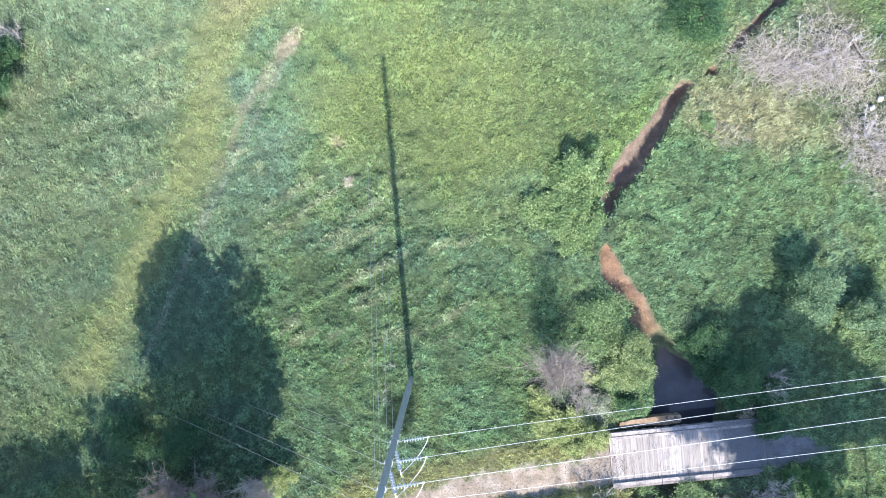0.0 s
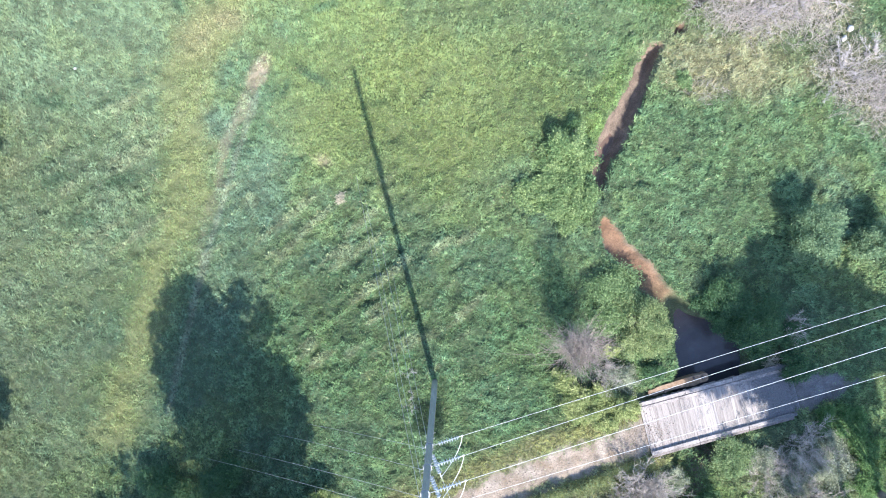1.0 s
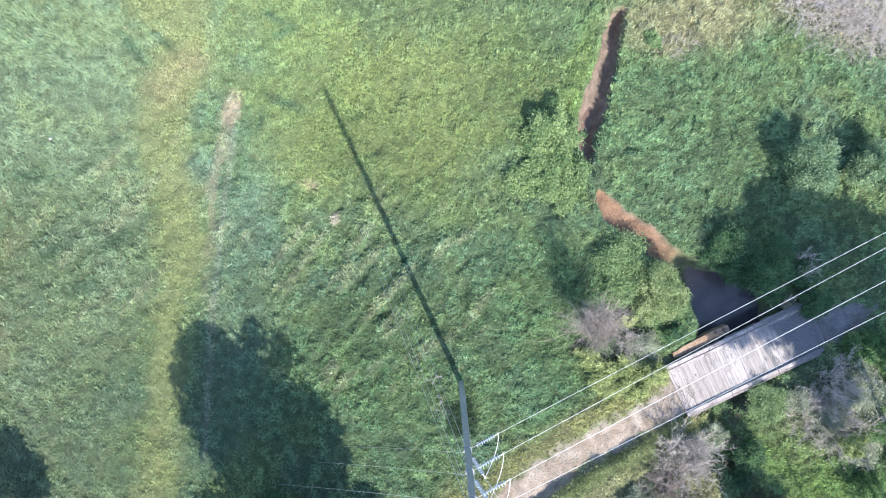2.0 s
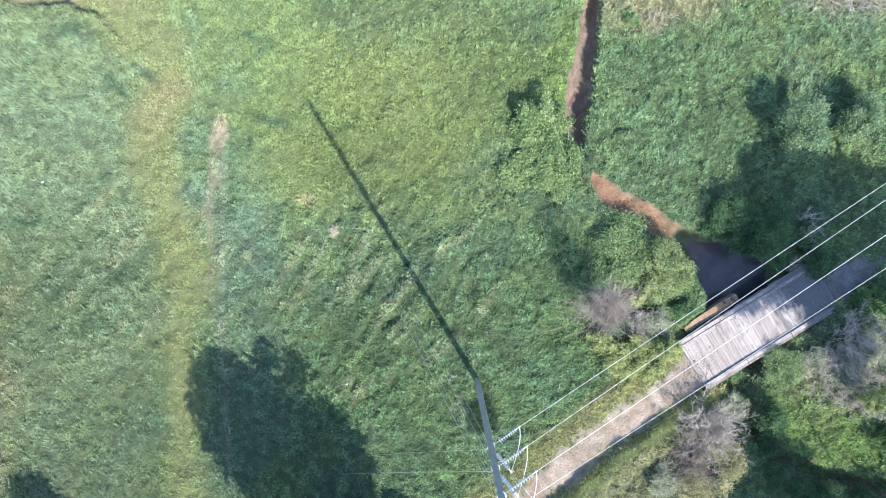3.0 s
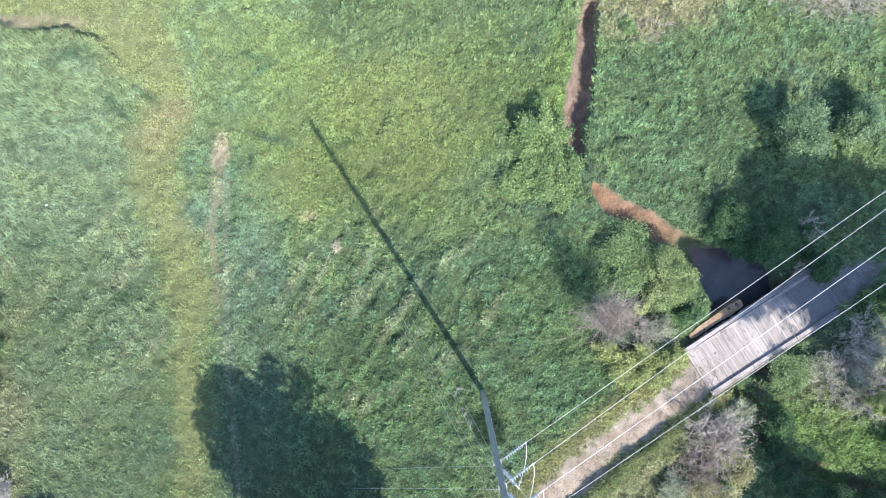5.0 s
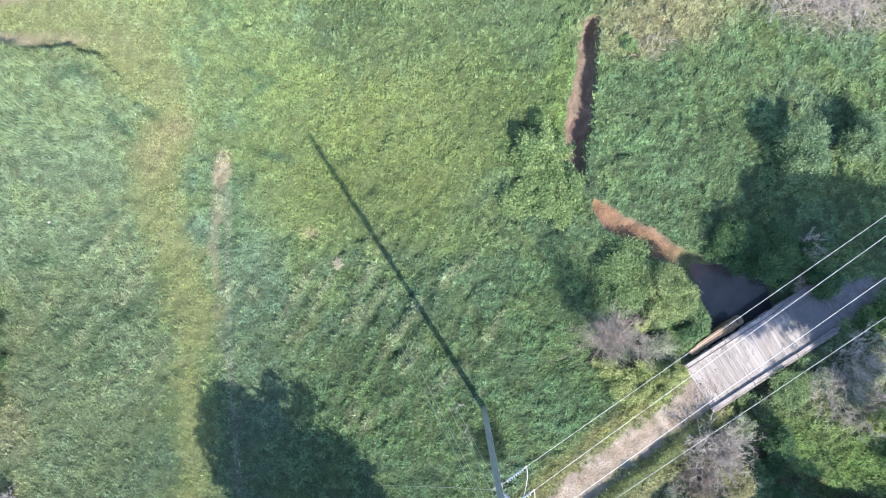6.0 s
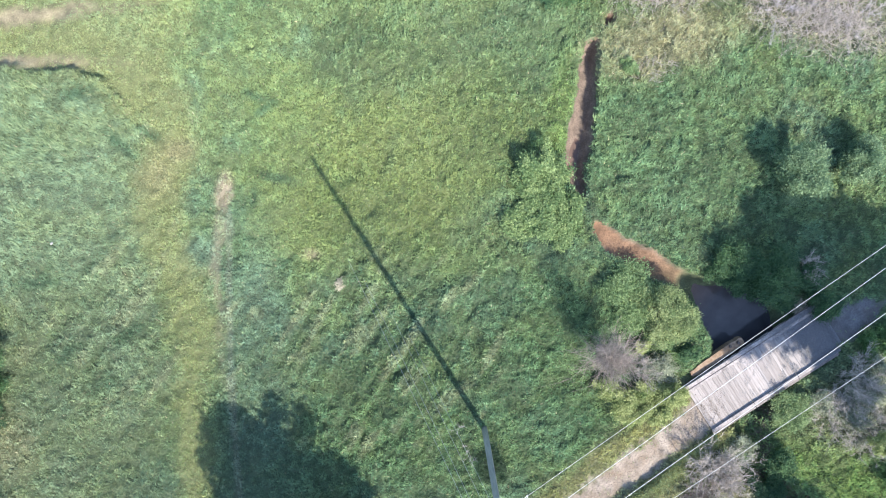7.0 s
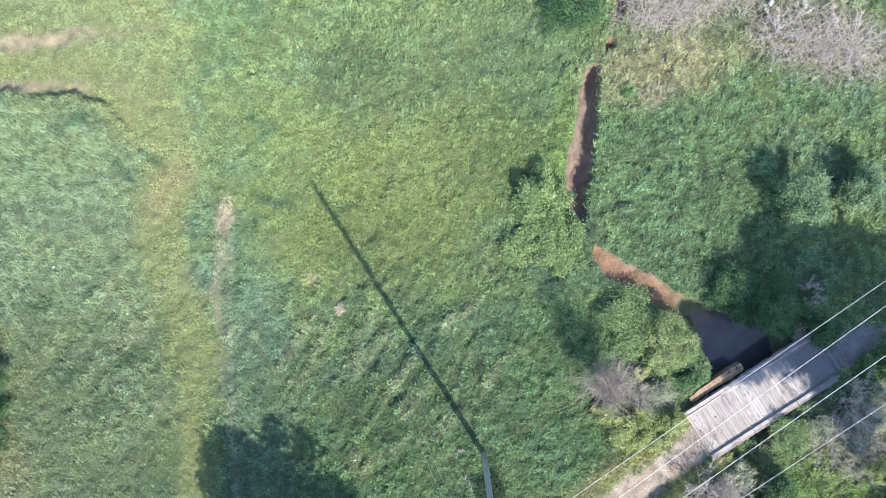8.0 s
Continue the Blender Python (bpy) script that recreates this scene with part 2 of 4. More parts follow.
CREEK, HALF, DEPTH, SILT = [c[:2] for c in COURSE], [c[2] for c in COURSE], [c[3] for c in COURSE], [c[4] for c in COURSE]
ROAD = [(-30, -62), (-12, -30), (-2.5, -17.0), (2.8, -11.4), (5.6, -8.5), (9.0, -5.4), (12.1, -2.8), (15.5, -0.4), (17.4, 1.2)]
ROAD_EAST = [(25.6, 6.9), (28.5, 8.6), (33, 11.4), (46, 21), (80, 50)]
LANE = [(-44, 30.6), (-38, 30.6), (-32, 29.6), (-27.6, 27.4), (-25.4, 24.0), (-25.6, 20.0), (-26.4, 16.5), (-25.4, 13.0), (-23.6, 10.0), (-23.1, 7.0), (-23.2, 4.0), (-23.2, 0.5), (-23.0, -5), (-22.7, -12)]
LANE_HALF = [2.6, 2.4, 2.5, 2.9, 2.4, 1.9, 2.3, 1.2, 1.9, 2.0, 1.5, 1.0, 1.3, 1.7]
TRACK = [(-21.1, 18.5), (-21.3, 15.0), (-21.5, 11.7), (-21.0, 9.0), (-21.2, 6.0), (-20.7, 3.0)]
RUT = [(-20.5, 17.0), (-20.45, 11.5), (-20.35, 7.0), (-20.2, 3.5), (-19.8, -2), (-19.2, -9)]
BANK = [(-0.45, -18.8), (4.65, -13.3), (7.45, -10.45), (10.7, -7.5), (13.7, -4.9), (15.6, -3.6)]
U, V = (0.829, 0.5592), (-0.5592, 0.829)  # along and across the bridge
DECK_U, DECK_V, DECK_Z = (15.25, 27.0), (-10.24, -5.82), 0.25
WATER_Z = -1.42


def creek_depth(x, y):
    d, half = along(x, y, CREEK, HALF)
    d = d + (N3.fbm(x, y, 1.1, 3) - 0.5) * 0.5
    cut = 1 - step(half * (0.25 + 0.5 * step(1.2, 2.0, half)), half + 0.3 + 0.5 * step(0.9, 2.0, half), d)
    return cut * (0.2 + 0.8 * step(0.1, 0.3, half)), d - half


def streaks(x, y):
    """Windrows where the grass has lain down."""
    u, v = x * 0.55 + y * 0.83, -x * 0.83 + y * 0.55
    ridge = N4.fbm(u / 3.2, v / 0.75, 1.0, 2) - 0.5
    return ridge * blob(x, y, -8.5, 6.0, 9.0, 7.5, 0, 0.7) + 0.6 * ridge * blob(x, y, -30.0, 8.0, 8.0, 9.0, 0, 0.7)


def height(x, y):
    x, y = np.asarray(x, float), np.asarray(y, float)
    calm = 1 - 0.4 * step(-8, -20, x) - 0.2 * step(8, -4, x) * step(-20, -8, x)
    z = (N1.fbm(x, y, 9.0, 3) - 0.5) * 0.5 + calm * ((N2.fbm(x, y, 1.5, 3) - 0.5) * 0.55 * step(0.35, 0.6, N4.fbm(x, y, 7.0, 2) + 0.1 * step(-4, 4, x)) + (N2.fbm(x, y, 0.9, 2) - 0.5) * 0.16 + (N4.fbm(x, y, 0.55, 2) - 0.5) * 0.46)
    z = z + 0.5 * streaks(x, y)
    road, _ = along(x, y, ROAD)
    east, _ = along(x, y, ROAD_EAST)
    flat = 1 - step(1.6, 3.2, np.minimum(road, east))
    z = z * (1 - flat) + flat * (0.1 + (N2.fbm(x, y, 1.2, 3) - 0.5) * 0.08)
    bank, _ = along(x, y, BANK)
    z = z + 0.65 * (1 - step(0.65, 1.5, bank + (N3.fbm(x, y, 1.3, 3) - 0.5) * 1.1))
    z = z + 0.5 * blob(x, y, -37.0, 24.0, 8.0, 3.7, 0, 0.1) * (0.4 + 1.2 * N3.fbm(x, y, 1.0, 3)) * step(22.5, 26.5, y)
    u, v = x * U[0] + y * U[1], x * V[0] + y * V[1]
    beneath = step(15.2, 16.2, u) * (1 - step(26.6, 27.6, u)) * step(-11, -10, v) * (1 - step(-5.6, -4.6, v))
    cut, _ = creek_depth(x, y)
    z = z * (1 - cut) + cut * (0.2 * N3.fbm(x, y, 1.0, 2) - along(x, y, CREEK, DEPTH)[1])
    return np.where(beneath > 0, np.minimum(z, -0.35 * beneath + z * (1 - beneath)), z)


def regions(x, y):
    wob = (N3.fbm(x, y, 2.5, 4) - 0.5)
    fine = (N4.fbm(x, y, 0.7, 3) - 0.5)
    r = {}
    d, half = along(x, y, LANE, LANE_HALF)
    r["lane"] = 1 - step(-1.2, 1.2, d - half + wob * 1.6 + fine * 1.0)
    r["lane"] = np.maximum(r["lane"], 0.75 * blob(x, y, -32.5, 32.0, 9.0, 4.6, 0, 0.5))
    d, _ = along(x, y, TRACK)
    r["track"] = (0.35 + 0.65 * step(4, 12, y)) * (1 - step(0.12, 0.62, d + wob * 0.7 + fine * 0.5)) * step(0.3, 0.65, N2.fbm(x, y, 1.5, 3) + 0.06)
    d, _ = along(x, y, RUT)
    r["rut"] = 1 - step(0.12, 0.35, d + wob * 0.3)
    d1, _ = along(x, y, ROAD)
    d2, _ = along(x, y, ROAD_EAST)
    d = np.minimum(d1, d2)
    r["road"] = 1 - step(0.7, 1.55, d + wob * 1.0 + fine * 1.1 + 1.6 * step(30, 33, x))
    # beyond the bridge, where the road's colour takes in the tree shade
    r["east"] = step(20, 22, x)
    r["verge"] = (1 - step(1.8, 4.2, d + wob * 2.0)) * (1 - r["road"])
    r["dirt"] = np.maximum(blob(x, y + wob * 0.8, -36.6, 31.8, 6.2, 0.6, 8, 0.9), 0.9 * blob(x, y + wob * 0.5, -37.8, 28.3, 6.4, 0.6, 1, 0.8))
    r["spot"] = np.maximum(blob(x, y, -20.95, 18.2, 0.7, 1.5, -8), 0.5 * blob(x, y, -13.9, 13.6, 0.8, 0.5))
    r["tan"] = np.maximum(blob(x, y, -24.6, 21.5, 1.3, 0.9, 10, 0.9), 0.8 * blob(x, y, -26.2, 19.6, 1.2, 1.9, -25, 0.9))
    r["teal"] = np.maximum.reduce([blob(x, y, -23.0, 13.3, 2.3, 1.7, 30, 0.6), 0.8 * blob(x, y, -18.2, 9.0, 2.4, 5.5, 0, 0.7), 0.7 * blob(x, y, -18.5, 2.0, 3.0, 4.0, 0, 0.7)])
    r["west"] = step(-22, -28, x + wob * 5) * (1 - 0.8 * r["lane"])
    r["light"] = np.maximum(blob(x, y, -7.5, 21.0, 9.5, 8.0, 20, 0.6), blob(x, y, -13.5, 16.5, 5.0, 4.0, 0, 0.6) * 0.9)
    r["light"] = np.maximum(r["light"], 0.55 * blob(x, y, -17.8, 26.0, 4.5, 3.5, 0, 0.6))
    r["dry"] = np.maximum(blob(x, y, 14.0, 31.3, 5.2, 2.6, 15), blob(x, y, 12.6, 29.0, 1.8, 1.0, 20))
    r["dry"] = np.maximum.reduce([r["dry"], 0.5 * blob(x, y, -38.0, -2.0, 2.2, 2.4, 0, 0.8), 0.5 * blob(x, y, -38.6, -8.6, 2.0, 2.6, 0, 0.8)])
    r["dead"] = np.maximum.reduce([blob(x, y, 14.2, 36.4, 4.6, 2.2, 8), blob(x, y, 26.0, 33.8, 5.8, 2.9, -12), blob(x, y, 18.5, 39.0, 4.8, 2.4, -20)])
    # narrow dark patches: shade of hollows, put into the grass colour only
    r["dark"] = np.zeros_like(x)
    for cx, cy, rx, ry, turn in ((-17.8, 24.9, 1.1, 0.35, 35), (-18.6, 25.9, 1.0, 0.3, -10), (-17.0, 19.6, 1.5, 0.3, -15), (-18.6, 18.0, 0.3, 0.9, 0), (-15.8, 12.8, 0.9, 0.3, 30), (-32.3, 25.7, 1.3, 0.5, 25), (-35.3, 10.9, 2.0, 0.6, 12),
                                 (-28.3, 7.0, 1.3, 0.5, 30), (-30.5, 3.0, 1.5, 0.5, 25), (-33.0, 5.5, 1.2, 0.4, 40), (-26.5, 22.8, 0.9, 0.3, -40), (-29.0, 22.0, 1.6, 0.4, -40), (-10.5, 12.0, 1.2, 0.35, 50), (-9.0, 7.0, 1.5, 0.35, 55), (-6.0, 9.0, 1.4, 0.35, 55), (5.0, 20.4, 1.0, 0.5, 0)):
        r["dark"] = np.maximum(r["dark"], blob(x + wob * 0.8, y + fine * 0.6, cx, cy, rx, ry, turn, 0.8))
    r["deep"] = np.maximum(blob(x, y, 4.5, 4.5, 9.0, 9.5, 20, 0.6), 0.9 * blob(x, y, -6.5, -2.0, 9.0, 9.5, 30, 0.6))
    r["upper"] = blob(x, y, -3.0, 32.5, 12.0, 6.0, 0, 0.6)
    r["rank"] = blob(x, y, -37.0, 24.0, 8.0, 3.7, 0, 0.12)
    r["green"] = blob(x, y, 15.0, 21.5, 8.0, 9.0, 10, 0.4)
    r["lush"] = np.maximum(blob(x, y, 28.0, -3.0, 5.5, 3.0, -20, 0.6), 0.7 * blob(x, y, 5.4, 25.0, 1.0, 4.5, -4, 0.6))
    return r


def sward(x, y):
    """Colour of the growth at a place, with the shade of small hollows painted in."""
    r = regions(x, y)
    mix = lambda c, rgb, w: c * (1 - w[..., None]) + np.array(rgb) * w[..., None]
    big = step(0.36, 0.64, N1.fbm(x + 40, y, 8.0, 4) + 0.12 * step(-18, -30, x) - 0.16 * step(-2, 10, x))
    small = step(0.35, 0.65, N2.fbm(x, y - 30, 2.4, 4))
    c = np.zeros((*np.shape(x), 3)) + np.array((0.125, 0.215, 0.098))
    c = mix(c, (0.125, 0.212, 0.13), 0.7 * big)
    c = mix(c, (0.175, 0.25, 0.095), 0.6 * small)
    c = mix(c, (0.13, 0.22, 0.105), 0.6 * r["green"])
    c = mix(c, (0.2, 0.265, 0.09), 0.75 * r["light"])
    c = mix(c, (0.098, 0.185, 0.085), 0.5 * r["deep"])
    c = mix(c, (0.175, 0.255, 0.115), 0.5 * r["upper"])
    c = mix(c, (0.18, 0.29, 0.08), 0.7 * r["lush"])
    c = mix(c, (0.285, 0.295, 0.115), 0.8 * r["verge"] * (1 - r["east"]))
    c = mix(c, (0.27, 0.29, 0.155), 0.85 * blob(x, y, 11.5, -8.0, 9.0, 4.0, 42, 0.6))
    c = mix(c, (0.172, 0.238, 0.132), 0.6 * r["west"])
    c = mix(c, (0.125, 0.205, 0.14), 0.7 * r["teal"])
    c = mix(c, (0.24, 0.286, 0.114), 0.66 * r["lane"])
    c = mix(c, (0.33, 0.285, 0.175), 0.5 * r["tan"])
    c = mix(c, (0.24, 0.29, 0.21), 0.5 * r["rut"])
    c = mix(c, (0.3, 0.295, 0.165), 0.72 * r["dry"])
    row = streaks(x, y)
    # windrow crests paler, the furrows between them darker
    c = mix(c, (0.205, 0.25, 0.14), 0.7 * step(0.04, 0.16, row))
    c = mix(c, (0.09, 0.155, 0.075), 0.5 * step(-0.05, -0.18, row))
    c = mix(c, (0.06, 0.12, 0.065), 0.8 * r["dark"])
    c = mix(c, (0.21, 0.215, 0.13), 0.7 * r["dead"])
    c = mix(c, (0.23, 0.255, 0.16), 0.6 * blob(x, y, 30.0, 2.2, 4.5, 3.6, 0, 0.6))
    c = mix(c, (0.36, 0.32, 0.22), 0.6 * np.maximum(0.45 * r["track"], r["spot"]))
    return c * np.array((1.055, 0.985, 1.025)), r


# ---- ground ----
def ground():
    def axis(a, b, gap):
        inner = np.arange(a, b + 1e-6, gap)
        out = np.cumsum(np.geomspace(0.5, 420, 22))
        return np.concatenate([a - out[::-1], inner, b + out])
    xs, ys = axis(-46.0, 42.0, 0.22), axis(-30.0, 48.0, 0.22)
    x, y = np.meshgrid(xs, ys, indexing="ij")
    z = height(x, y)
    c, r = sward(x, y)
    c = c * 0.36 + np.array((0.028, 0.028, 0.018)) * 0.6
    mix = lambda c, rgb, w: c * (1 - w[..., None]) + np.array(rgb) * w[..., None]
    pale = N3.fbm(x, y, 0.9, 4)[..., None]
    c = mix(c, (0.13, 0.14, 0.06), 0.5 * r["lane"])
    c = mix(c, (0.2, 0.19, 0.095), 0.6 * r["dry"])
    c = mix(c, (0.17, 0.165, 0.095), 0.5 * r["verge"] * (1 - r["east"]))
    c = mix(c, (0.24, 0.2, 0.14), np.maximum(0.25 * r["track"], 0.8 * r["spot"]))
    # tree shade painted into the eastern road: darker and bluer than the track
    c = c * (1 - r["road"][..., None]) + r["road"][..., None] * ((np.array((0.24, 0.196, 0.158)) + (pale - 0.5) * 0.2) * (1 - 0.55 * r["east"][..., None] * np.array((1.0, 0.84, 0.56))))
    c = mix(c, (0.2, 0.162, 0.11), 0.8 * r["dirt"])
    cut, off = creek_depth(x, y)
    c = mix(c, (0.145, 0.11, 0.086), step(0.12, 0.5, cut) * (0.15 + 0.85 * step(12.3, 14.0, y) + 0.6 * step(4, 1, y)))
    shallow = 1 - step(0.5, 1.1, along(x, y, CREEK, DEPTH)[1])
    c = mix(c, (0.15, 0.09, 0.056), step(0.3, 0.7, cut) * shallow)
    nx, ny = len(xs), len(ys)
    i, j = np.meshgrid(np.arange(nx - 1), np.arange(ny - 1), indexing="ij")
    a = (i * ny + j).ravel()
    faces = np.stack([a, a + ny, a + ny + 1, a + 1], 1)
    me = smooth(mesh_of("ground", np.stack([x, y, z], -1).reshape(-1, 3), faces, GROUND, c.reshape(-1, 3)))
    tagged(new("ground", me), "uneven meadow soil with a dirt track and a creek bed", "ground", kind="structure")


def water():
    line = [np.array(p) for p in CREEK]
    pts, wid, silt = [], [], []
    for k in range(len(line) - 1):
        n = max(2, int(np.linalg.norm(line[k + 1] - line[k]) / 0.6))
        for s in range(n):
            pts.append(line[k] + (line[k + 1] - line[k]) * s / n)
            wid.append(HALF[k] + (HALF[k + 1] - HALF[k]) * s / n)
            silt.append(SILT[k] + (SILT[k + 1] - SILT[k]) * s / n)
    verts, faces, tones = [], [], []
    for k, p in enumerate(pts):
        d = pts[min(k + 1, len(pts) - 1)] - pts[max(k - 1, 0)]
        d = d / np.linalg.norm(d)
        for s in (-1, -0.5, 0, 0.5, 1):
            q = p + np.array((-d[1], d[0])) * s * (wid[k] + 0.7)
            mud = silt[k] * (1.15 - 0.3 * abs(s))
            # little silt gives a dark bluish tone, for depth and for the pool's shade
            tones.append(tuple(a + (b - a) * mud for a, b in zip((0.055, 0.056, 0.062), (0.23, 0.13, 0.075))))
            verts.append((q[0], q[1], WATER_Z + 0.008 * math.sin(q[0] * 3 + q[1] * 2)))
    for k in range(len(pts) - 1):
        for s in range(4):
            a = k * 5 + s
            faces.append((a, a + 1, a + 6, a + 5))
    tagged(new("water", smooth(mesh_of("water", verts, faces, WATER, tones))), "shallow muddy orange-brown creek water", "water", kind="structure")


ground()
water()


# ---- grass ----
def blades(name, label, x, y, z, length, width, lean, turn, tones, category="grass"):
    """Tapered blades, many in one mesh."""
    n = len(x)
    c, s = np.cos(turn), np.sin(turn)
    twist = np.random.RandomState(n % 1000).normal(0, 0.5, n)
    out, up = length * np.sin(lean), length * np.cos(lean)
    root = np.stack([x, y, z - 0.02], 1)
    side = np.stack([-s * width / 2, c * width / 2, twist * width / 2], 1)
    low = np.stack([c * out * 0.18, s * out * 0.18, up * 0.3], 1)
    tip = root + np.stack([c * out, s * out, up], 1)
    verts = np.stack([root + low + side, tip, root + low - side], 1).reshape(-1, 3)
    me = mesh_of(name, verts, np.arange(n * 3).reshape(n, 3), GRASS, np.repeat(tones, 3, axis=0))
    return tagged(new(name, me), label, category, kind="stuff")


def bare_here(x, y, r):
    """Where no grass grows."""
    _, off = creek_depth(x, y)
    u, v = x * U[0] + y * U[1], x * V[0] + y * V[1]
    deck = (u > DECK_U[0] - 0.3) & (u < DECK_U[1] + 0.3) & (v > DECK_V[0] - 0.1) & (v < DECK_V[1] + 0.6)
    return deck | ((off < -0.05) & (y > 3.0)) | (height(x, y) < WATER_Z + 0.1)


def in_view(x, y, margin):
    """The stretch of meadow under the camera's way."""
    later = (np.abs(x + 3.2) < 36.2 + margin) & (np.abs(y - 13.3) < 23.7 + margin)
    for turn in (5, 11, 17, 22, 27, 32):
        c, q = math.cos(radians(turn)), math.sin(radians(turn))
        later |= (np.abs((x + 2.8) * c + (y - 10.6) * q) < 35.8 + margin) & (np.abs(-(x + 2.8) * q + (y - 10.6) * c) < 20.4 + margin)
    return later


def meadow(gap, each):
    """Tufts on a loose grid, each a few blades that lean much the same way."""
    rng = np.random.RandomState(7)
    x, y = np.meshgrid(np.arange(-46, 44, gap), np.arange(-30, 48, gap), indexing="ij")
    x, y = x.ravel() + rng.uniform(-0.6, 0.6, x.size) * gap, y.ravel() + rng.uniform(-0.6, 0.6, y.size) * gap
    seen = in_view(x, y, 1.5)
    x, y = x[seen], y[seen]
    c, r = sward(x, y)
    thin = np.maximum.reduce([r["road"] * 0.955, r["dirt"] * 0.9, r["track"] * 0.25, r["spot"] * 0.6, r["dead"] * 0.6])
    keep = ~bare_here(x, y, r) & (rng.rand(len(x)) > thin)
    x, y, c = x[keep], y[keep], c[keep]
    r = {k: v[keep] for k, v in r.items()}
    n = len(x)
    z = height(x, y)
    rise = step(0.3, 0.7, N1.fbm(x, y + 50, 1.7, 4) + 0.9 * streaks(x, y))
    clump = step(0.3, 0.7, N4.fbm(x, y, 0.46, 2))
    size = rng.uniform(0.75, 1.3, n)
    short = (1 - 0.15 * r["light"]) * (1 - 0.4 * r["lane"]) * (1 - 0.2 * r["verge"]) * (1 - 0.7 * np.maximum(r["road"], r["dirt"])) * (1 - 0.4 * r["track"])
    tall = (0.16 + 0.1 * rise) * size * (0.8 + 0.4 * clump) * short * (1 + 0.15 * r["green"]) * (1 + 0.6 * r["rank"])
    west = step(-10, -19, x) * (1 - 0.5 * r["lane"])
    # lodged by wind: the tufts of a neighbourhood lie one way
    flow = 0.75 + 3.0 * (N3.fbm(x, y, 6.0, 3) - 0.5)
    swept = 0.85 + 1.4 * step(7, 15, y) + 2.4 * (N4.fbm(x, y, 5.0, 3) - 0.5)
    flow = np.arctan2(np.sin(flow) * (1 - west) + np.sin(swept) * west, np.cos(flow) * (1 - west) + np.cos(swept) * west)
    flow = flow + rng.normal(0, 1, n) * (1.15 - 0.5 * west)
    # shade of the gaps put into the tone: low growth darker, tall lighter
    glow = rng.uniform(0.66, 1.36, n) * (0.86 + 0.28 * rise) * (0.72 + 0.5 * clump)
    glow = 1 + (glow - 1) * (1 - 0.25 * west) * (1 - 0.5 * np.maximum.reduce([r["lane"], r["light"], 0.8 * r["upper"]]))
    hue = rng.normal(0, 0.05, n)
    # the blades of the tufts
    own = np.repeat(np.arange(n), each)
    m = len(own)
    bx, by = x[own] + rng.uniform(-0.8, 0.8, m) * gap, y[own] + rng.uniform(-0.8, 0.8, m) * gap
    length = tall[own] * rng.uniform(0.7, 1.3, m)
    turn = flow[own] + rng.normal(0, 0.5, m)
    lean = np.clip(rng.normal(0.85, 0.28, m) + 0.12 * west[own], 0.15, 1.4)
    width = rng.uniform(0.045, 0.075, m) * (0.7 + 0.3 * size[own]) * (1 - 0.1 * west[own])
    straw = (rng.rand(m) < 0.008 + 0.02 * r["lane"][own] + 0.12 * r["dry"][own] + 0.3 * r["dead"][own])[:, None]
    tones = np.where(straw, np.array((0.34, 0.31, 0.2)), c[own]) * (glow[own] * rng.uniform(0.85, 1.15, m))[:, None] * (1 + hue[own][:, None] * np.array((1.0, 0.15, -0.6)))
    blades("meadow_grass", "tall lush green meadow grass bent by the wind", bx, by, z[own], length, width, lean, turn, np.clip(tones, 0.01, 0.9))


meadow(0.115, 5)


def fringe(count):
    """Tall grass along the track's shaded side."""
    rng = np.random.RandomState(17)
    line = [np.array(p) for p in ROAD[2:]]
    k = rng.randint(0, len(line) - 1, count)
    u = rng.rand(count)
    a, b = np.array(line)[k], np.array(line)[k + 1]
    d = (b - a) / np.linalg.norm(b - a, axis=1)[:, None]
    p = a + (b - a) * u[:, None]
    off = 1.5 + np.abs(rng.normal(0, 0.8, count))
    x, y = p[:, 0] + d[:, 1] * off, p[:, 1] - d[:, 0] * off
    keep = ~bare_here(x, y, None)
    x, y, off = x[keep], y[keep], off[keep]
    n = len(x)
    length = rng.uniform(0.28, 0.66, n) * (0.35 + 1.2 * N1.fbm(x, y, 1.2, 2)) * (1.15 - 0.25 * off)
    tones = np.array((0.31, 0.35, 0.165)) * rng.uniform(0.6, 1.4, n)[:, None] * (1 + rng.normal(0, 0.12, n)[:, None] * np.array((1.0, 0.2, -0.5)))
    blades("roadside_grass", "tall rank grass along the track's edge", x, y, height(x, y), length, rng.uniform(0.03, 0.07, n), np.clip(rng.normal(0.6, 0.25, n), 0.02, 1.3), rng.uniform(0, 6.28, n), np.clip(tones, 0.01, 0.9))


fringe(26000)


# ---- power line ----
A_WAY, B_WAY = (0.812, 0.583), (0.64, -0.768)
GUY_WAY = (0.794, 0.608)
LEVELS = (14.7, 17.65, 20.7)
SHIELD_Z, POLE_TOP = 22.45, 23.5
LEAN = (-0.027, -0.004)  # the pole leans away from the spans' pull


def leaned(p):
    return (p[0] + LEAN[0] * p[2], p[1] + LEAN[1] * p[2], p[2])


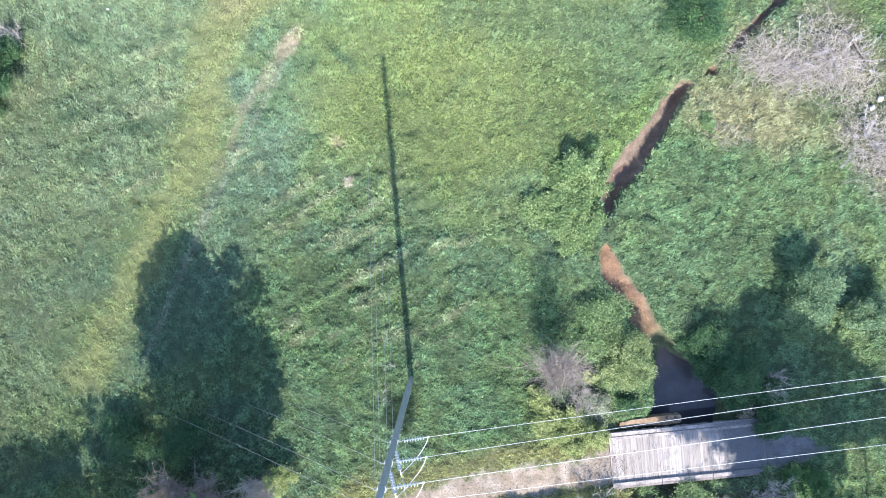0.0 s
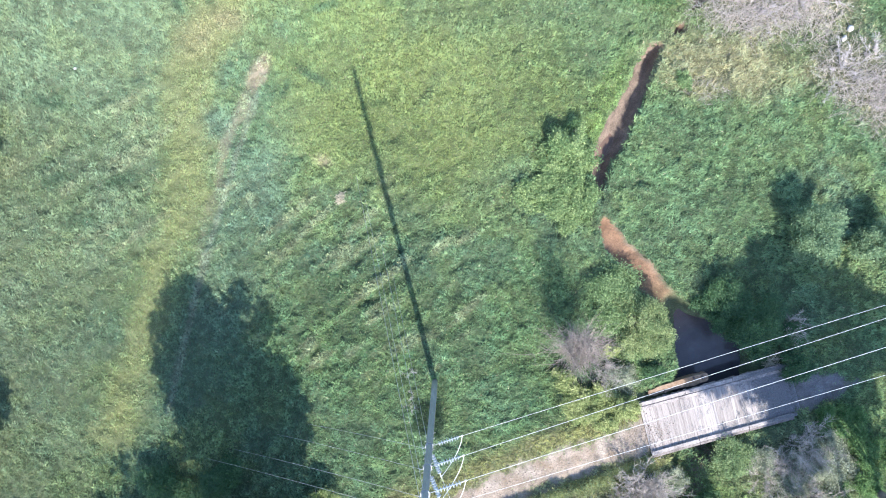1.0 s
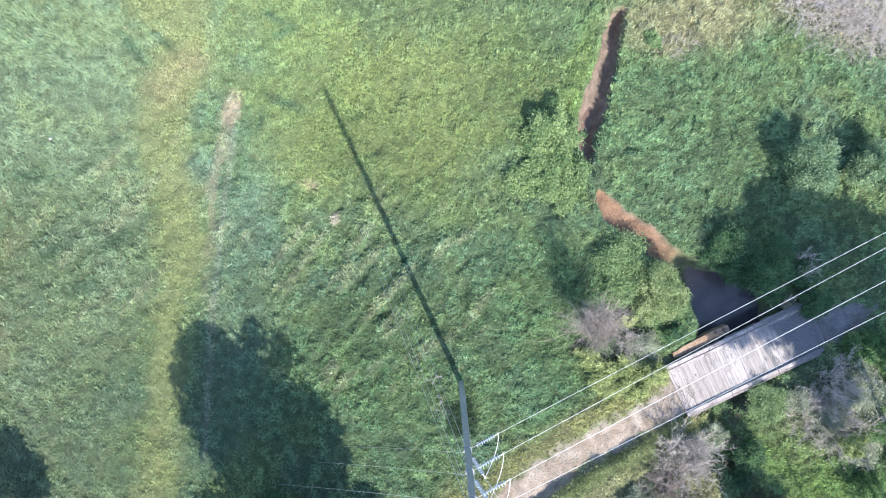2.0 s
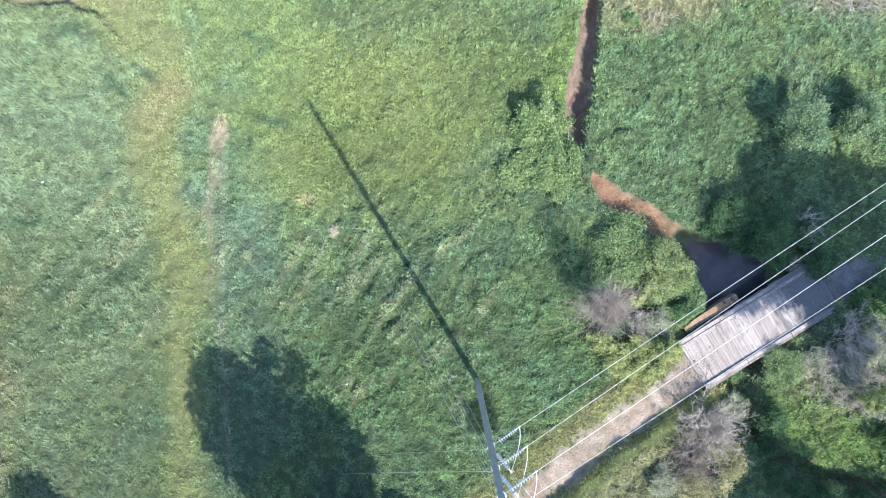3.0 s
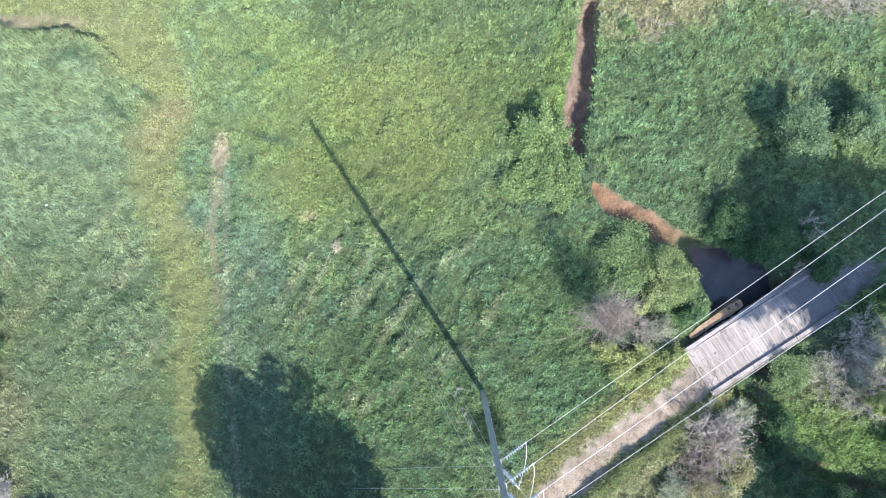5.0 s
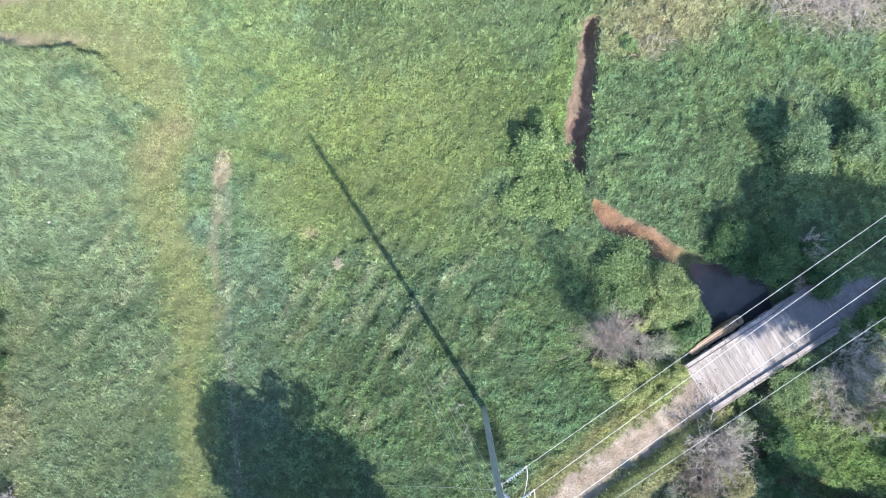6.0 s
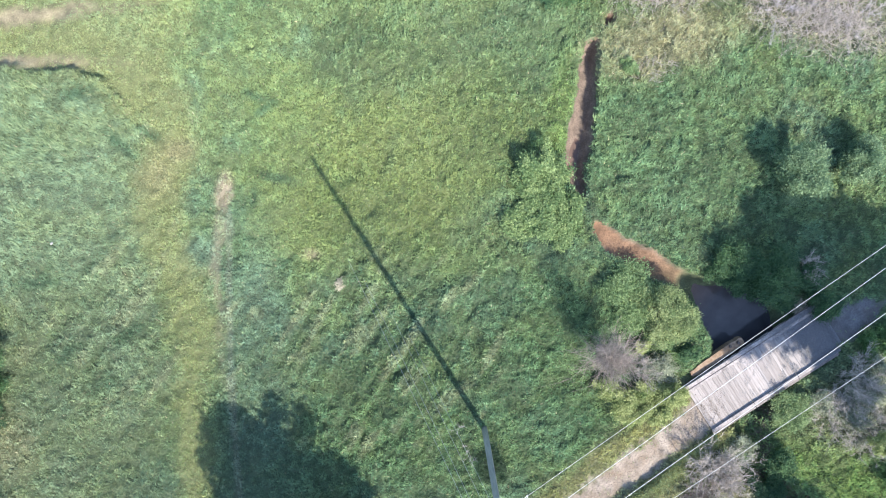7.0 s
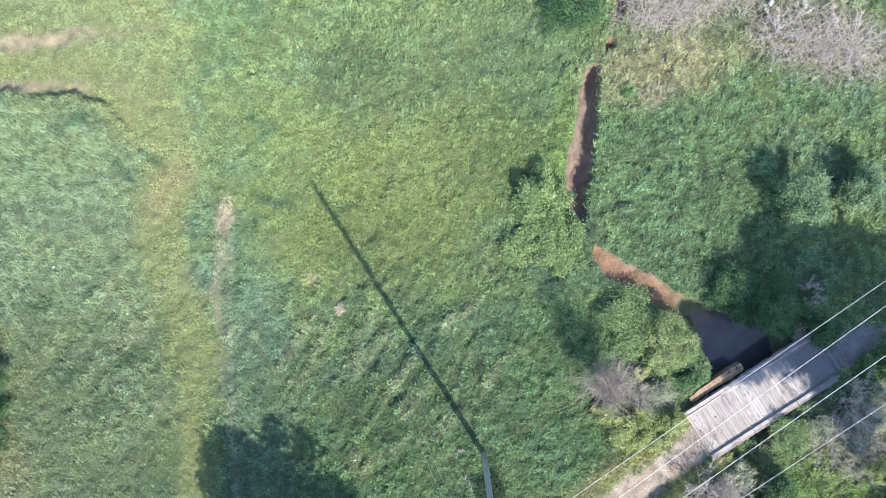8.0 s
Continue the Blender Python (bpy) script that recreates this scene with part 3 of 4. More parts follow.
def utility_pole():
    pole = thing("utility_pole", "tall grey treated-wood power line pole in the meadow", "utility pole")
    tubes = Tubes()
    tubes.add([(0, 0, -0.4), (0.01, 0, 4), (0.0, 0.01, 9), (0.01, 0, 15), (0.0, 0.0, 20), (0, 0, POLE_TOP)], 0.235, 0.15, 14)
    tubes.v = [leaned(v) for v in tubes.v]
    tubes.put("shaft", POLE, pole)
    for z in (*LEVELS, SHIELD_Z):
        bm = bmesh.new()
        bmesh.ops.create_cone(bm, cap_ends=True, segments=14, radius1=0.225, radius2=0.225, depth=0.12, matrix=pose(*leaned((0, 0, z))))
        part("band", bm, STEEL, pole, "galvanised steel pole band")
        for way in (A_WAY, B_WAY, (-A_WAY[0], -A_WAY[1])):
            bm = bmesh.new()
            box(bm, (0.2, 0.03, 0.06), pose(*leaned((way[0] * 0.3, way[1] * 0.3, z)), 0, 0, math.degrees(math.atan2(way[1], way[0]))), 0.01)
            part("eye_plate", bm, STEEL, pole)
    for k in range(22):
        a = 0.9 if k % 2 else -2.2
        r = 0.22 - 0.003 * k
        bm = bmesh.new()
        bmesh.ops.create_cone(bm, cap_ends=True, segments=6, radius1=0.012, radius2=0.012, depth=0.18,
                              matrix=pose(*leaned((math.cos(a) * (r + 0.06), math.sin(a) * (r + 0.06), 12.5 + 0.45 * k)), 0, 90, math.degrees(a)))
        part("step_bolt", bm, STEEL, pole)


def bell_mesh():
    ring = [(0.0, 0.075), (0.032, 0.075), (0.036, 0.03), (0.085, 0.018), (0.125, -0.005), (0.127, -0.02), (0.1, -0.012), (0.06, -0.02), (0.02, -0.03), (0.015, -0.075), (0.0, -0.075)]
    verts, faces, n = [], [], 14
    for r, h in ring:
        for k in range(n):
            verts.append((h, r * math.cos(2 * math.pi * k / n), r * math.sin(2 * math.pi * k / n)))
    for i in range(len(ring) - 1):
        for k in range(n):
            faces.append((i * n + k, i * n + (k + 1) % n, (i + 1) * n + (k + 1) % n, (i + 1) * n + k))
    return smooth(mesh_of("bell", verts, faces, BELL))


def string_pose(way, z, droop=6):
    return pose(*leaned((way[0] * 0.42, way[1] * 0.42, z)), 0, droop, math.degrees(math.atan2(way[1], way[0])))


STRING = 1.36


def insulator_string(me, m, label):
    ob = thing("insulator_string", label, "insulator", "insulator strings on the pole")
    for k in range(8):
        bell = under(new("bell", me), ob)
        bell.location = (0.16 + 0.146 * k, 0, 0)
    bm = bmesh.new()
    box(bm, (0.22, 0.035, 0.05), pose(STRING, 0, 0), 0.008)
    box(bm, (0.1, 0.06, 0.12), pose(STRING + 0.1, 0, -0.03), 0.01)
    part("dead_end_clamp", bm, WIRE, ob, "bright aluminium dead-end clamp")
    bm = bmesh.new()
    box(bm, (0.2, 0.03, 0.05), pose(-0.01, 0, 0), 0.006)
    part("shackle", bm, STEEL, ob)
    ob.matrix_basis = m
    return ob


def strung(a, b, sag, n=40):
    return [tuple(a[k] + (b[k] - a[k]) * s / n - (sag * 4 * (s / n) * (1 - s / n) if k == 2 else 0) for k in range(3)) for s in range(n + 1)]


def wire(name, label, pts, radius, mat, group):
    t = Tubes()
    t.add(pts, radius, radius, 6)
    return tagged(t.put(name, mat), label, "wire", group)


def power_line():
    utility_pole()
    bell = bell_mesh()
    for z, (rise, bear) in zip(LEVELS, ((-0.3, 0.71), (-1.9, 0.722), (0.7, 0.723))):
        ma, mb = string_pose(A_WAY, z, 4), string_pose(B_WAY, z, 6)
        insulator_string(bell, ma, "string of pale blue-grey porcelain bells holding a conductor")
        insulator_string(bell, mb, "string of pale blue-grey porcelain bells holding a conductor")
        ta, tb = ma @ Vector((STRING + 0.1, 0, 0)), mb @ Vector((STRING + 0.1, 0, 0))
        # the spans run on to poles far outside
        wire("conductor", "bright bare aluminium conductor over the bridge", strung(ta, (ta[0] + 85, ta[1] + 85 * bear, ta[2] + rise), 0.9), 0.0085, WIRE, "conductors")
        wire("conductor", "bright bare aluminium conductor over the track", strung(tb, (tb[0] + 60, tb[1] - 70, z + 4.0), 0.9), 0.0085, WIRE, "conductors")
        bend = []
        for s in range(15):
            k = s / 14
            p = ta * (1 - k) + tb * k
            bulge = 4 * k * (1 - k)
            bend.append((p[0] + 0.36 * bulge, p[1] - 0.07 * bulge, p[2] - 0.95 * bulge))
        wire("jumper", "bright looped jumper wire between two insulator strings", bend, 0.015, WIRE, "jumpers")
    top = leaned((A_WAY[0] * 0.3, A_WAY[1] * 0.3, SHIELD_Z))
    wire("shield_wire", "thin steel shield wire at the pole top", strung(top, (top[0] + 85, top[1] + 62.5, SHIELD_Z + 6.6), 0.7), 0.006, WIRE, "conductors")
    top = leaned((B_WAY[0] * 0.3, B_WAY[1] * 0.3, SHIELD_Z))
    wire("shield_wire", "thin steel shield wire at the pole top", strung(top, (top[0] + 60, top[1] - 70, SHIELD_Z + 4), 0.7), 0.007, WIRE, "conductors")
    for z, reach in zip((*LEVELS, SHIELD_Z), (10.7, 13.2, 16.9, 19.0)):
        for way, far in ((GUY_WAY, reach), (B_WAY, reach * 0.92)):
            end = (-way[0] * far, -way[1] * far)
            foot = float(height(end[0], end[1]))
            wire("guy_wire", "thin dull steel guy wire down to the grass", strung(leaned((-way[0] * 0.3, -way[1] * 0.3, z)), (*end, foot), 0.12, 16), 0.008, GUY, "guy wires")


power_line()


# ---- bridge ----
def span(u, v, z, turn=0.0):
    """A pose on the bridge: u metres along it, v across it."""
    return pose(u * U[0] + v * V[0], u * U[1] + v * V[1], z, 0, 0, 34.0 + turn)


def bridge():
    rng = random.Random(5)
    u0, u1, v0, v1 = *DECK_U, *DECK_V
    ob = thing("bridge", "weathered single-lane timber bridge with low kerbs over the creek", "bridge")
    vm = (v0 + v1) / 2
    for v in (v0 + 0.5, v0 + 1.6, vm, v1 - 1.6, v1 - 0.5):
        bm = bmesh.new()
        box(bm, (u1 - u0, 0.3, 0.5), span((u0 + u1) / 2, v, DECK_Z - 0.34), 0.01)
        part("stringer", bm, DARKWOOD, ob)
    for u in (u0 + 0.15, u1 - 0.15):
        bm = bmesh.new()
        box(bm, (0.5, v1 - v0 + 0.6, 2.0), span(u, vm, DECK_Z - 1.6), 0.02)
        part("abutment", bm, DARKWOOD, ob, "dark timber abutment")
    for v, name in ((v0 + 0.17, "south"), (v1 - 0.17, "north")):
        at = u0 - 0.05
        while at < u1:
            long = min(rng.uniform(3.3, 4.4), u1 + 0.05 - at)
            bm = bmesh.new()
            box(bm, (long - 0.03, 0.3, 0.13), span(at + long / 2, v + rng.uniform(-0.02, 0.02), DECK_Z + 0.115, rng.uniform(-0.4, 0.4)), 0.02)
            part("kerb_timber", bm, KERB, ob)
            if name == "south":
                bm = bmesh.new()
                box(bm, (long - 0.04, 0.2, 0.12), span(at + long / 2, v - 0.27, DECK_Z + 0.03, rng.uniform(-0.3, 0.3)), 0.015)
                part("edge_beam", bm, EDGE, ob)
            at += long
        at = u0 + 0.3
        while at < u1:
            bm = bmesh.new()
            box(bm, (0.42, 0.28, 0.07), span(at, v, DECK_Z + 0.03), 0.01)
            part("kerb_block", bm, KERB, ob)
            at += 1.4
    # worn tan ledge beside the deck
    bm = bmesh.new()
    ring = []
    for k in range(40):
        a = 2 * math.pi * k / 40
        c, q = math.cos(a), math.sin(a)
        e = 0.35
        ring.append((2.5 * abs(c) ** e * (1 if c > 0 else -1), 0.33 * abs(q) ** e * (1 if q > 0 else -1) * (1 + 0.12 * (1 if c > 0 else -1))))
    top = [bm.verts.new((a + rng.uniform(-0.04, 0.04), b + rng.uniform(-0.045, 0.045), 0.06 + rng.uniform(-0.015, 0.015))) for a, b in ring]
    low = [bm.verts.new((v.co.x * 1.01, v.co.y * 1.05, -0.5)) for v in top]
    cap = bm.faces.new(top)
    for k in range(40):
        bm.faces.new((top[k], low[k], low[(k + 1) % 40], top[(k + 1) % 40]))
    bmesh.ops.triangulate(bm, faces=[cap])
    bmesh.ops.recalc_face_normals(bm, faces=bm.faces)
    bmesh.ops.transform(bm, matrix=span(18.75, v1 + 0.4, 0.0, 0.8), verts=bm.verts)
    part("ledge", bm, TAN, ob, "worn tan ledge along the deck edge")
    # dark blocks set where the ledge has dark notches
    for u, v, w in ((20.1, 0.62, 0.16), (20.8, 0.5, 0.2), (17.55, 0.16, 0.14)):
        bm = bmesh.new()
        box(bm, (w, w * 1.3, 0.2), span(u, v1 + v, 0.1, 25), 0.03)
        part("notch_block", bm, DARKWOOD, ob, "small dark block in place of a notch in the ledge")
    # running boards along the north kerb
    at = u0 + 0.05
    while at < u1 - 0.2:
        long = min(rng.uniform(2.6, 4.0), u1 - at)
        bm = bmesh.new()
        box(bm, (long - 0.02, 0.22, 0.05), span(at + long / 2 + rng.uniform(-0.05, 0.05), v1 - 0.56 + rng.uniform(-0.01, 0.01), DECK_Z + 0.032, rng.uniform(-0.3, 0.3)), 0.008)
        part("running_board", bm, KERB, ob)
        at += long
    # deck boards across the span
    mesh = bpy.data.meshes.new("plank")
    bm = bmesh.new()
    bmesh.ops.create_grid(bm, x_segments=1, y_segments=8, size=0.5)
    top = bmesh.ops.extrude_face_region(bm, geom=bm.faces[:])
    bmesh.ops.translate(bm, vec=(0, 0, 0.09), verts=[g for g in top["geom"] if isinstance(g, bmesh.types.BMVert)])
    bmesh.ops.recalc_face_normals(bm, faces=bm.faces)
    bm.to_mesh(mesh)
    bm.free()
    mesh.materials.append(DECK)
    at = u0
    while at < u1 - 0.1:
        w = rng.uniform(0.19, 0.3)
        plank = under(new("plank", mesh), ob)
        plank.matrix_basis = span(at + w / 2, vm + rng.uniform(-0.05, 0.05), DECK_Z - 0.09 + rng.uniform(-0.012, 0.012), rng.uniform(-0.5, 0.5)) @ Matrix.Diagonal((w - rng.choice((0.003, 0.004, 0.006, 0.008, 0.016)), v1 - v0 - rng.uniform(0, 0.15), 1, 1))
        at += w


bridge()


def gravel(count):
    """Loose stones and clods on the track, on the deck's ends and at the foot of the banks."""
    rng = np.random.RandomState(23)
    line = np.array(ROAD[2:] + [(18.3, 2.2)])
    k = rng.randint(0, len(line) - 1, count)
    p = line[k] + (line[k + 1] - line[k]) * rng.rand(count)[:, None] + rng.normal(0, 0.75, (count, 2))
    deck = rng.rand(count) < 0.015
    u = np.where(rng.rand(count) < 0.6, DECK_U[0] + np.abs(rng.normal(0, 0.6, count)), rng.uniform(20.5, DECK_U[1], count))
    v = rng.uniform(DECK_V[0] + 0.5, DECK_V[1] - 0.5, count)
    x = np.where(deck, u * U[0] + v * V[0], p[:, 0])
    y = np.where(deck, u * U[1] + v * V[1], p[:, 1])
    uu, vv = x * U[0] + y * U[1], x * V[0] + y * V[1]
    on = (uu > DECK_U[0] + 0.05) & (vv > DECK_V[0] + 0.4) & (vv < DECK_V[1] - 0.4)
    z = np.where(on, DECK_Z + 0.006, height(x, y))
    size = rng.uniform(0.012, 0.04, count) * np.where(rng.rand(count) < 0.08, 1.8, 1.0)
    unit = np.array([(1, 0, 0), (0, 1, 0), (-1, 0, 0), (0, -1, 0), (0, 0, 0.7), (0, 0, -0.4)])
    shape = unit[None] * rng.uniform(0.6, 1.3, (count, 6, 1)) * size[:, None, None]
    verts = shape + np.stack([x, y, z], 1)[:, None, :]
    tri = np.array([(0, 1, 4), (1, 2, 4), (2, 3, 4), (3, 0, 4), (1, 0, 5), (2, 1, 5), (3, 2, 5), (0, 3, 5)])
    faces = (tri[None] + (np.arange(count) * 6)[:, None, None]).reshape(-1, 3)
    tone = np.array((0.24, 0.2, 0.17)) * rng.uniform(0.5, 1.5, (count, 1))
    me = mesh_of("gravel", verts.reshape(-1, 3), faces, CLOD, np.repeat(tone, 6, axis=0))
    tagged(new("gravel", me), "loose gravel and clods on track and bridge deck", "gravel", kind="stuff")


gravel(9000)


def litter(count):
    """Soil and leaves gathered on the deck, laid thickest to deepen the tree shade at its far end."""
    rng = np.random.RandomState(31)
    u = np.where(rng.rand(count) < 0.2, rng.uniform(*DECK_U, count), DECK_U[1] + 0.8 - np.abs(rng.normal(0, 3.0, count)))
    v = rng.uniform(DECK_V[0] + 0.1, DECK_V[1] - 0.1, count)
    kerb = (v < DECK_V[0] + 0.35) | (v > DECK_V[1] - 0.35)
    # dense cover at the far end darkens the deck like deeper tree shade
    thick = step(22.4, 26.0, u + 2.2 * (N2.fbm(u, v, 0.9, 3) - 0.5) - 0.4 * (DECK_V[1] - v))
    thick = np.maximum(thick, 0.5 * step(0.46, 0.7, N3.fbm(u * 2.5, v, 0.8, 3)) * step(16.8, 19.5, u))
    keep = (rng.rand(count) < thick) & ~(kerb & (u < 24.5 - 2.5 * (v > -8)))
    u, v, kerb = u[keep], v[keep], kerb[keep]
    n = len(u)
    x, y = u * U[0] + v * V[0], u * U[1] + v * V[1]
    a, size = rng.uniform(0, 6.28, n), rng.uniform(0.015, 0.04, n)
    c, q = np.cos(a) * size, np.sin(a) * size
    z = DECK_Z + rng.uniform(0.006, 0.05, n) + 0.215 * kerb
    z = np.where(u > DECK_U[1] + 0.25, height(x, y) + 0.03, z)
    tip = rng.uniform(-0.02, 0.02, (n, 2))
    verts = np.stack([np.stack([x + c, y + q, z + tip[:, 0]], 1), np.stack([x - q * 0.6, y + c * 0.6, z + tip[:, 1]], 1), np.stack([x - c, y - q, z], 1), np.stack([x + q * 0.6, y - c * 0.6, z], 1)], 1)
    # bluish grey: the cool cast of the shaded deck is in this tone
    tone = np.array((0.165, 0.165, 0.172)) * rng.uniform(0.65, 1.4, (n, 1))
    me = mesh_of("shade_litter", verts.reshape(-1, 3), np.arange(n * 4).reshape(n, 4), CLOD, np.repeat(tone, 4, axis=0))
    tagged(new("shade_litter", me), "soil and dead leaves on the bridge deck, also deepening its tree shade", "litter", kind="stuff")


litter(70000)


# ---- trees and shrubs ----
def leaf_cloud(centres, count, spread, size, colours, rng, flat=0.5):
    """Leaves scattered round the clump centres."""
    centres = np.asarray(centres)
    pick = rng.randint(0, len(centres), count)
    p = centres[pick] + rng.normal(0, 1, (count, 3)) * np.array((spread, spread, spread * 0.75))
    normal = rng.normal(0, 1, (count, 3)) * flat + np.array((0.0, 0.0, 0.9))
    normal /= np.linalg.norm(normal, axis=1)[:, None]
    side = np.cross(normal, rng.normal(0, 1, (count, 3)))
    side /= np.linalg.norm(side, axis=1)[:, None]
    other = np.cross(normal, side)
    s = size * rng.uniform(0.6, 1.4, (count, 1))
    verts = np.stack([p - side * s, p + other * s * 0.42 + normal * s * 0.1, p + side * s, p - other * s * 0.42 + normal * s * 0.1], 1).reshape(-1, 3)
    low, high = np.array(colours[0]), np.array(colours[1])
    k = np.clip(0.5 + 0.35 * rng.normal(0, 1, (len(centres), 1))[pick] + 0.2 * rng.normal(0, 1, (count, 1)), 0, 1.3)
    tone = (low + (high - low) * k) * rng.uniform(0.75, 1.25, (count, 1))
    return verts, np.arange(count * 4).reshape(count, 4), np.repeat(np.clip(tone, 0.005, 1), 4, axis=0)


def limb(rng, a, b, bend, n=5):
    a, b = np.array(a, float), np.array(b, float)
    mid = rng.normal(0, 1, 3) * bend * np.linalg.norm(b - a)
    return [tuple(a + (b - a) * s / n + mid * 4 * (s / n) * (1 - s / n) * 0.5) for s in range(n + 1)]


def leafy_tree(name, label, category, x, y, high, radius, colours, leaves, size, seed, low=0.3, stems=1, trunk=None, group="", clumps=60, spread=None):
    rng = np.random.RandomState(seed)
    z0 = float(height(x, y)) - 0.08
    ob = thing(name, label, category, group, (x, y, z0))
    r0 = trunk or 0.03 * high
    crown_low, mid = high * low, high * (low + 1) / 2
    centres = []
    lobes = []
    for _ in range(7 if high < 12 else 22):
        a, k = rng.uniform(0, 6.28), rng.uniform(0.2, 0.75)
        lobes.append((np.array((math.cos(a) * radius * k, math.sin(a) * radius * k, mid + rng.uniform(-0.5, 0.5) * (high - crown_low) * 0.5)), rng.uniform(0.3, 0.58)))
    lobes.append((np.array((0.0, 0.0, crown_low + (high - crown_low) * 0.72)), 0.5))
    while len(centres) < clumps:
        at, k = lobes[rng.randint(len(lobes))]
        d = rng.normal(0, 1, 3)
        d = d / np.linalg.norm(d) * rng.uniform(0.5, 1.0) ** 0.5 * k
        p = at + np.array((d[0] * radius, d[1] * radius, d[2] * (high - crown_low) * 0.5))
        if max(0.12, crown_low) < p[2] < high:
            centres.append(p)
    wood = Tubes()
    for s in range(stems):
        a = rng.uniform(0, 6.28)
        foot = (0.25 * math.cos(a), 0.25 * math.sin(a), 0) if stems > 1 else (0, 0, 0)
        head = (rng.normal(0, 0.12) * radius + foot[0] * 3, rng.normal(0, 0.12) * radius + foot[1] * 3, high * 0.85)
        line = limb(rng, foot, head, 0.06, 7)
        wood.add(line, r0, r0 * 0.2, 7)
        for c in centres[s::stems]:
            k = int(np.clip((c[2] / high) * 7 * 0.75 - rng.randint(0, 2), min(6, int(low * 8.2)) if low > 0.5 else 1, 6))
            wood.add(limb(rng, line[-1] if low > 0.85 else line[k], c, 0.1, 4), r0 * 0.32, r0 * 0.06, 4)
    wood.put("trunk", BARK, ob)
    v, f, t = leaf_cloud(centres, leaves, spread or radius * 0.13, size, colours, rng)
    under(new("crown", mesh_of("crown", v, f, LEAF, t)), ob)
    return ob


def bare_shrub(name, label, x, y, high, radius, stems, mat, seed, twigs=5, thick=0.03, category="shrub", group=""):
    """Leafless shrub: stems that fork three times into fine twigs."""
    rng = np.random.RandomState(seed)
    z0 = float(height(x, y)) - 0.08
    ob = thing(name, label, category, group, (x, y, z0))
    wood, fine = Tubes(), Tubes()
    for s in range(stems):
        a, lean = rng.uniform(0, 6.28), rng.uniform(0.15, 1.0)
        foot = np.array((0.15 * radius * math.cos(a), 0.15 * radius * math.sin(a), 0))
        head = np.array((radius * lean * math.cos(a), radius * lean * math.sin(a), high * rng.uniform(0.65, 1.0) * (1.1 - 0.35 * lean)))
        line = limb(rng, foot, head, 0.12, 6)
        wood.add(line, thick, thick * 0.3, 4)
        for k in range(2, 7):
            for _ in range(2):
                p = np.array(line[k])
                d = (head - foot) / np.linalg.norm(head - foot) + rng.normal(0, 0.6, 3)
                q = p + d * high * rng.uniform(0.12, 0.26)
                q[2] = max(q[2], 0.1)
                twig = limb(rng, p, q, 0.15, 3)
                fine.add(twig, thick * 0.5, thick * 0.28, 3)
                for _ in range(twigs + 5):
                    p2 = np.array(twig[rng.randint(1, 4)])
                    q2 = p2 + (d * 0.6 + rng.normal(0, 0.7, 3)) * high * rng.uniform(0.05, 0.13)
                    q2[2] = max(q2[2], 0.08)
                    fine.add([tuple(p2), tuple(q2)], thick * 0.3, thick * 0.16, 3)
    wood.put("stem", mat, ob)
    fine.put("twig", mat, ob)
    return ob


def thicket(name, label, x, y, rx, ry, canes, mat, seed, reach=1.6, high=0.9, thick=0.02, turn=0.0, category="thicket"):
    """Arching canes that lie over one another."""
    rng = np.random.RandomState(seed)
    ob = thing(name, label, category)
    heaps = [Tubes() for _ in range(max(1, canes // 150))]
    c, s = math.cos(radians(turn)), math.sin(radians(turn))
    for _ in range(canes):
        a, k = rng.uniform(0, 6.28), rng.rand() ** 0.72
        u, v = 1.25 * rx * k * math.cos(a), 1.25 * ry * k * math.sin(a)
        px, py = x + u * c - v * s, y + u * s + v * c
        z = float(height(px, py))
        d, long = rng.uniform(0, 6.28), reach * rng.uniform(0.5, 1.3)
        top = high * rng.uniform(0.3, 1.15) * (1.1 - 0.6 * k)
        curl = rng.normal(0, 0.5)
        pts = []
        for i in range(6):
            w = i / 5
            ang = d + curl * w
            pts.append((px + long * w * math.cos(ang), py + long * w * math.sin(ang), z + top * 4 * w * (1.12 - w) + 0.02 + rng.normal(0, 0.03)))
        r = thick * rng.uniform(0.5, 1.5)
        t = heaps[min(int((a % 6.2832) / 6.2832 * len(heaps)), len(heaps) - 1)]
        t.add(pts, r, r * 0.4, 3)
        for i in (2, 3, 4):
            p = np.array(pts[i])
            q = p + np.array((math.cos(d + rng.normal(0, 1)), math.sin(d + rng.normal(0, 1)), rng.uniform(-0.2, 0.5))) * long * rng.uniform(0.15, 0.35)
            t.add([tuple(p), tuple((p + q) / 2 + rng.normal(0, 0.03, 3)), tuple(q)], r * 0.5, r * 0.25, 3)
    for t in heaps:
        t.put("cane_clump", mat, ob)
    return ob


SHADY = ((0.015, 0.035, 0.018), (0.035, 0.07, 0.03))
WILLOW = ((0.1, 0.155, 0.06), (0.26, 0.315, 0.14))
FRESH = ((0.1, 0.17, 0.07), (0.2, 0.285, 0.125))
MUTED = ((0.12, 0.19, 0.08), (0.24, 0.315, 0.145))
BRAMBLE = ((0.095, 0.165, 0.065), (0.23, 0.31, 0.13))
DRYISH = ((0.16, 0.165, 0.08), (0.34, 0.33, 0.18))
HOARY = ((0.17, 0.2, 0.135), (0.34, 0.37, 0.26))
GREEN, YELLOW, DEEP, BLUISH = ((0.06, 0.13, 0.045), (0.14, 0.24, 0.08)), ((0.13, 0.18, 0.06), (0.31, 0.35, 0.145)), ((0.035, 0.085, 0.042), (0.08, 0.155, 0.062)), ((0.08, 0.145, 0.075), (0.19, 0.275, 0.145))

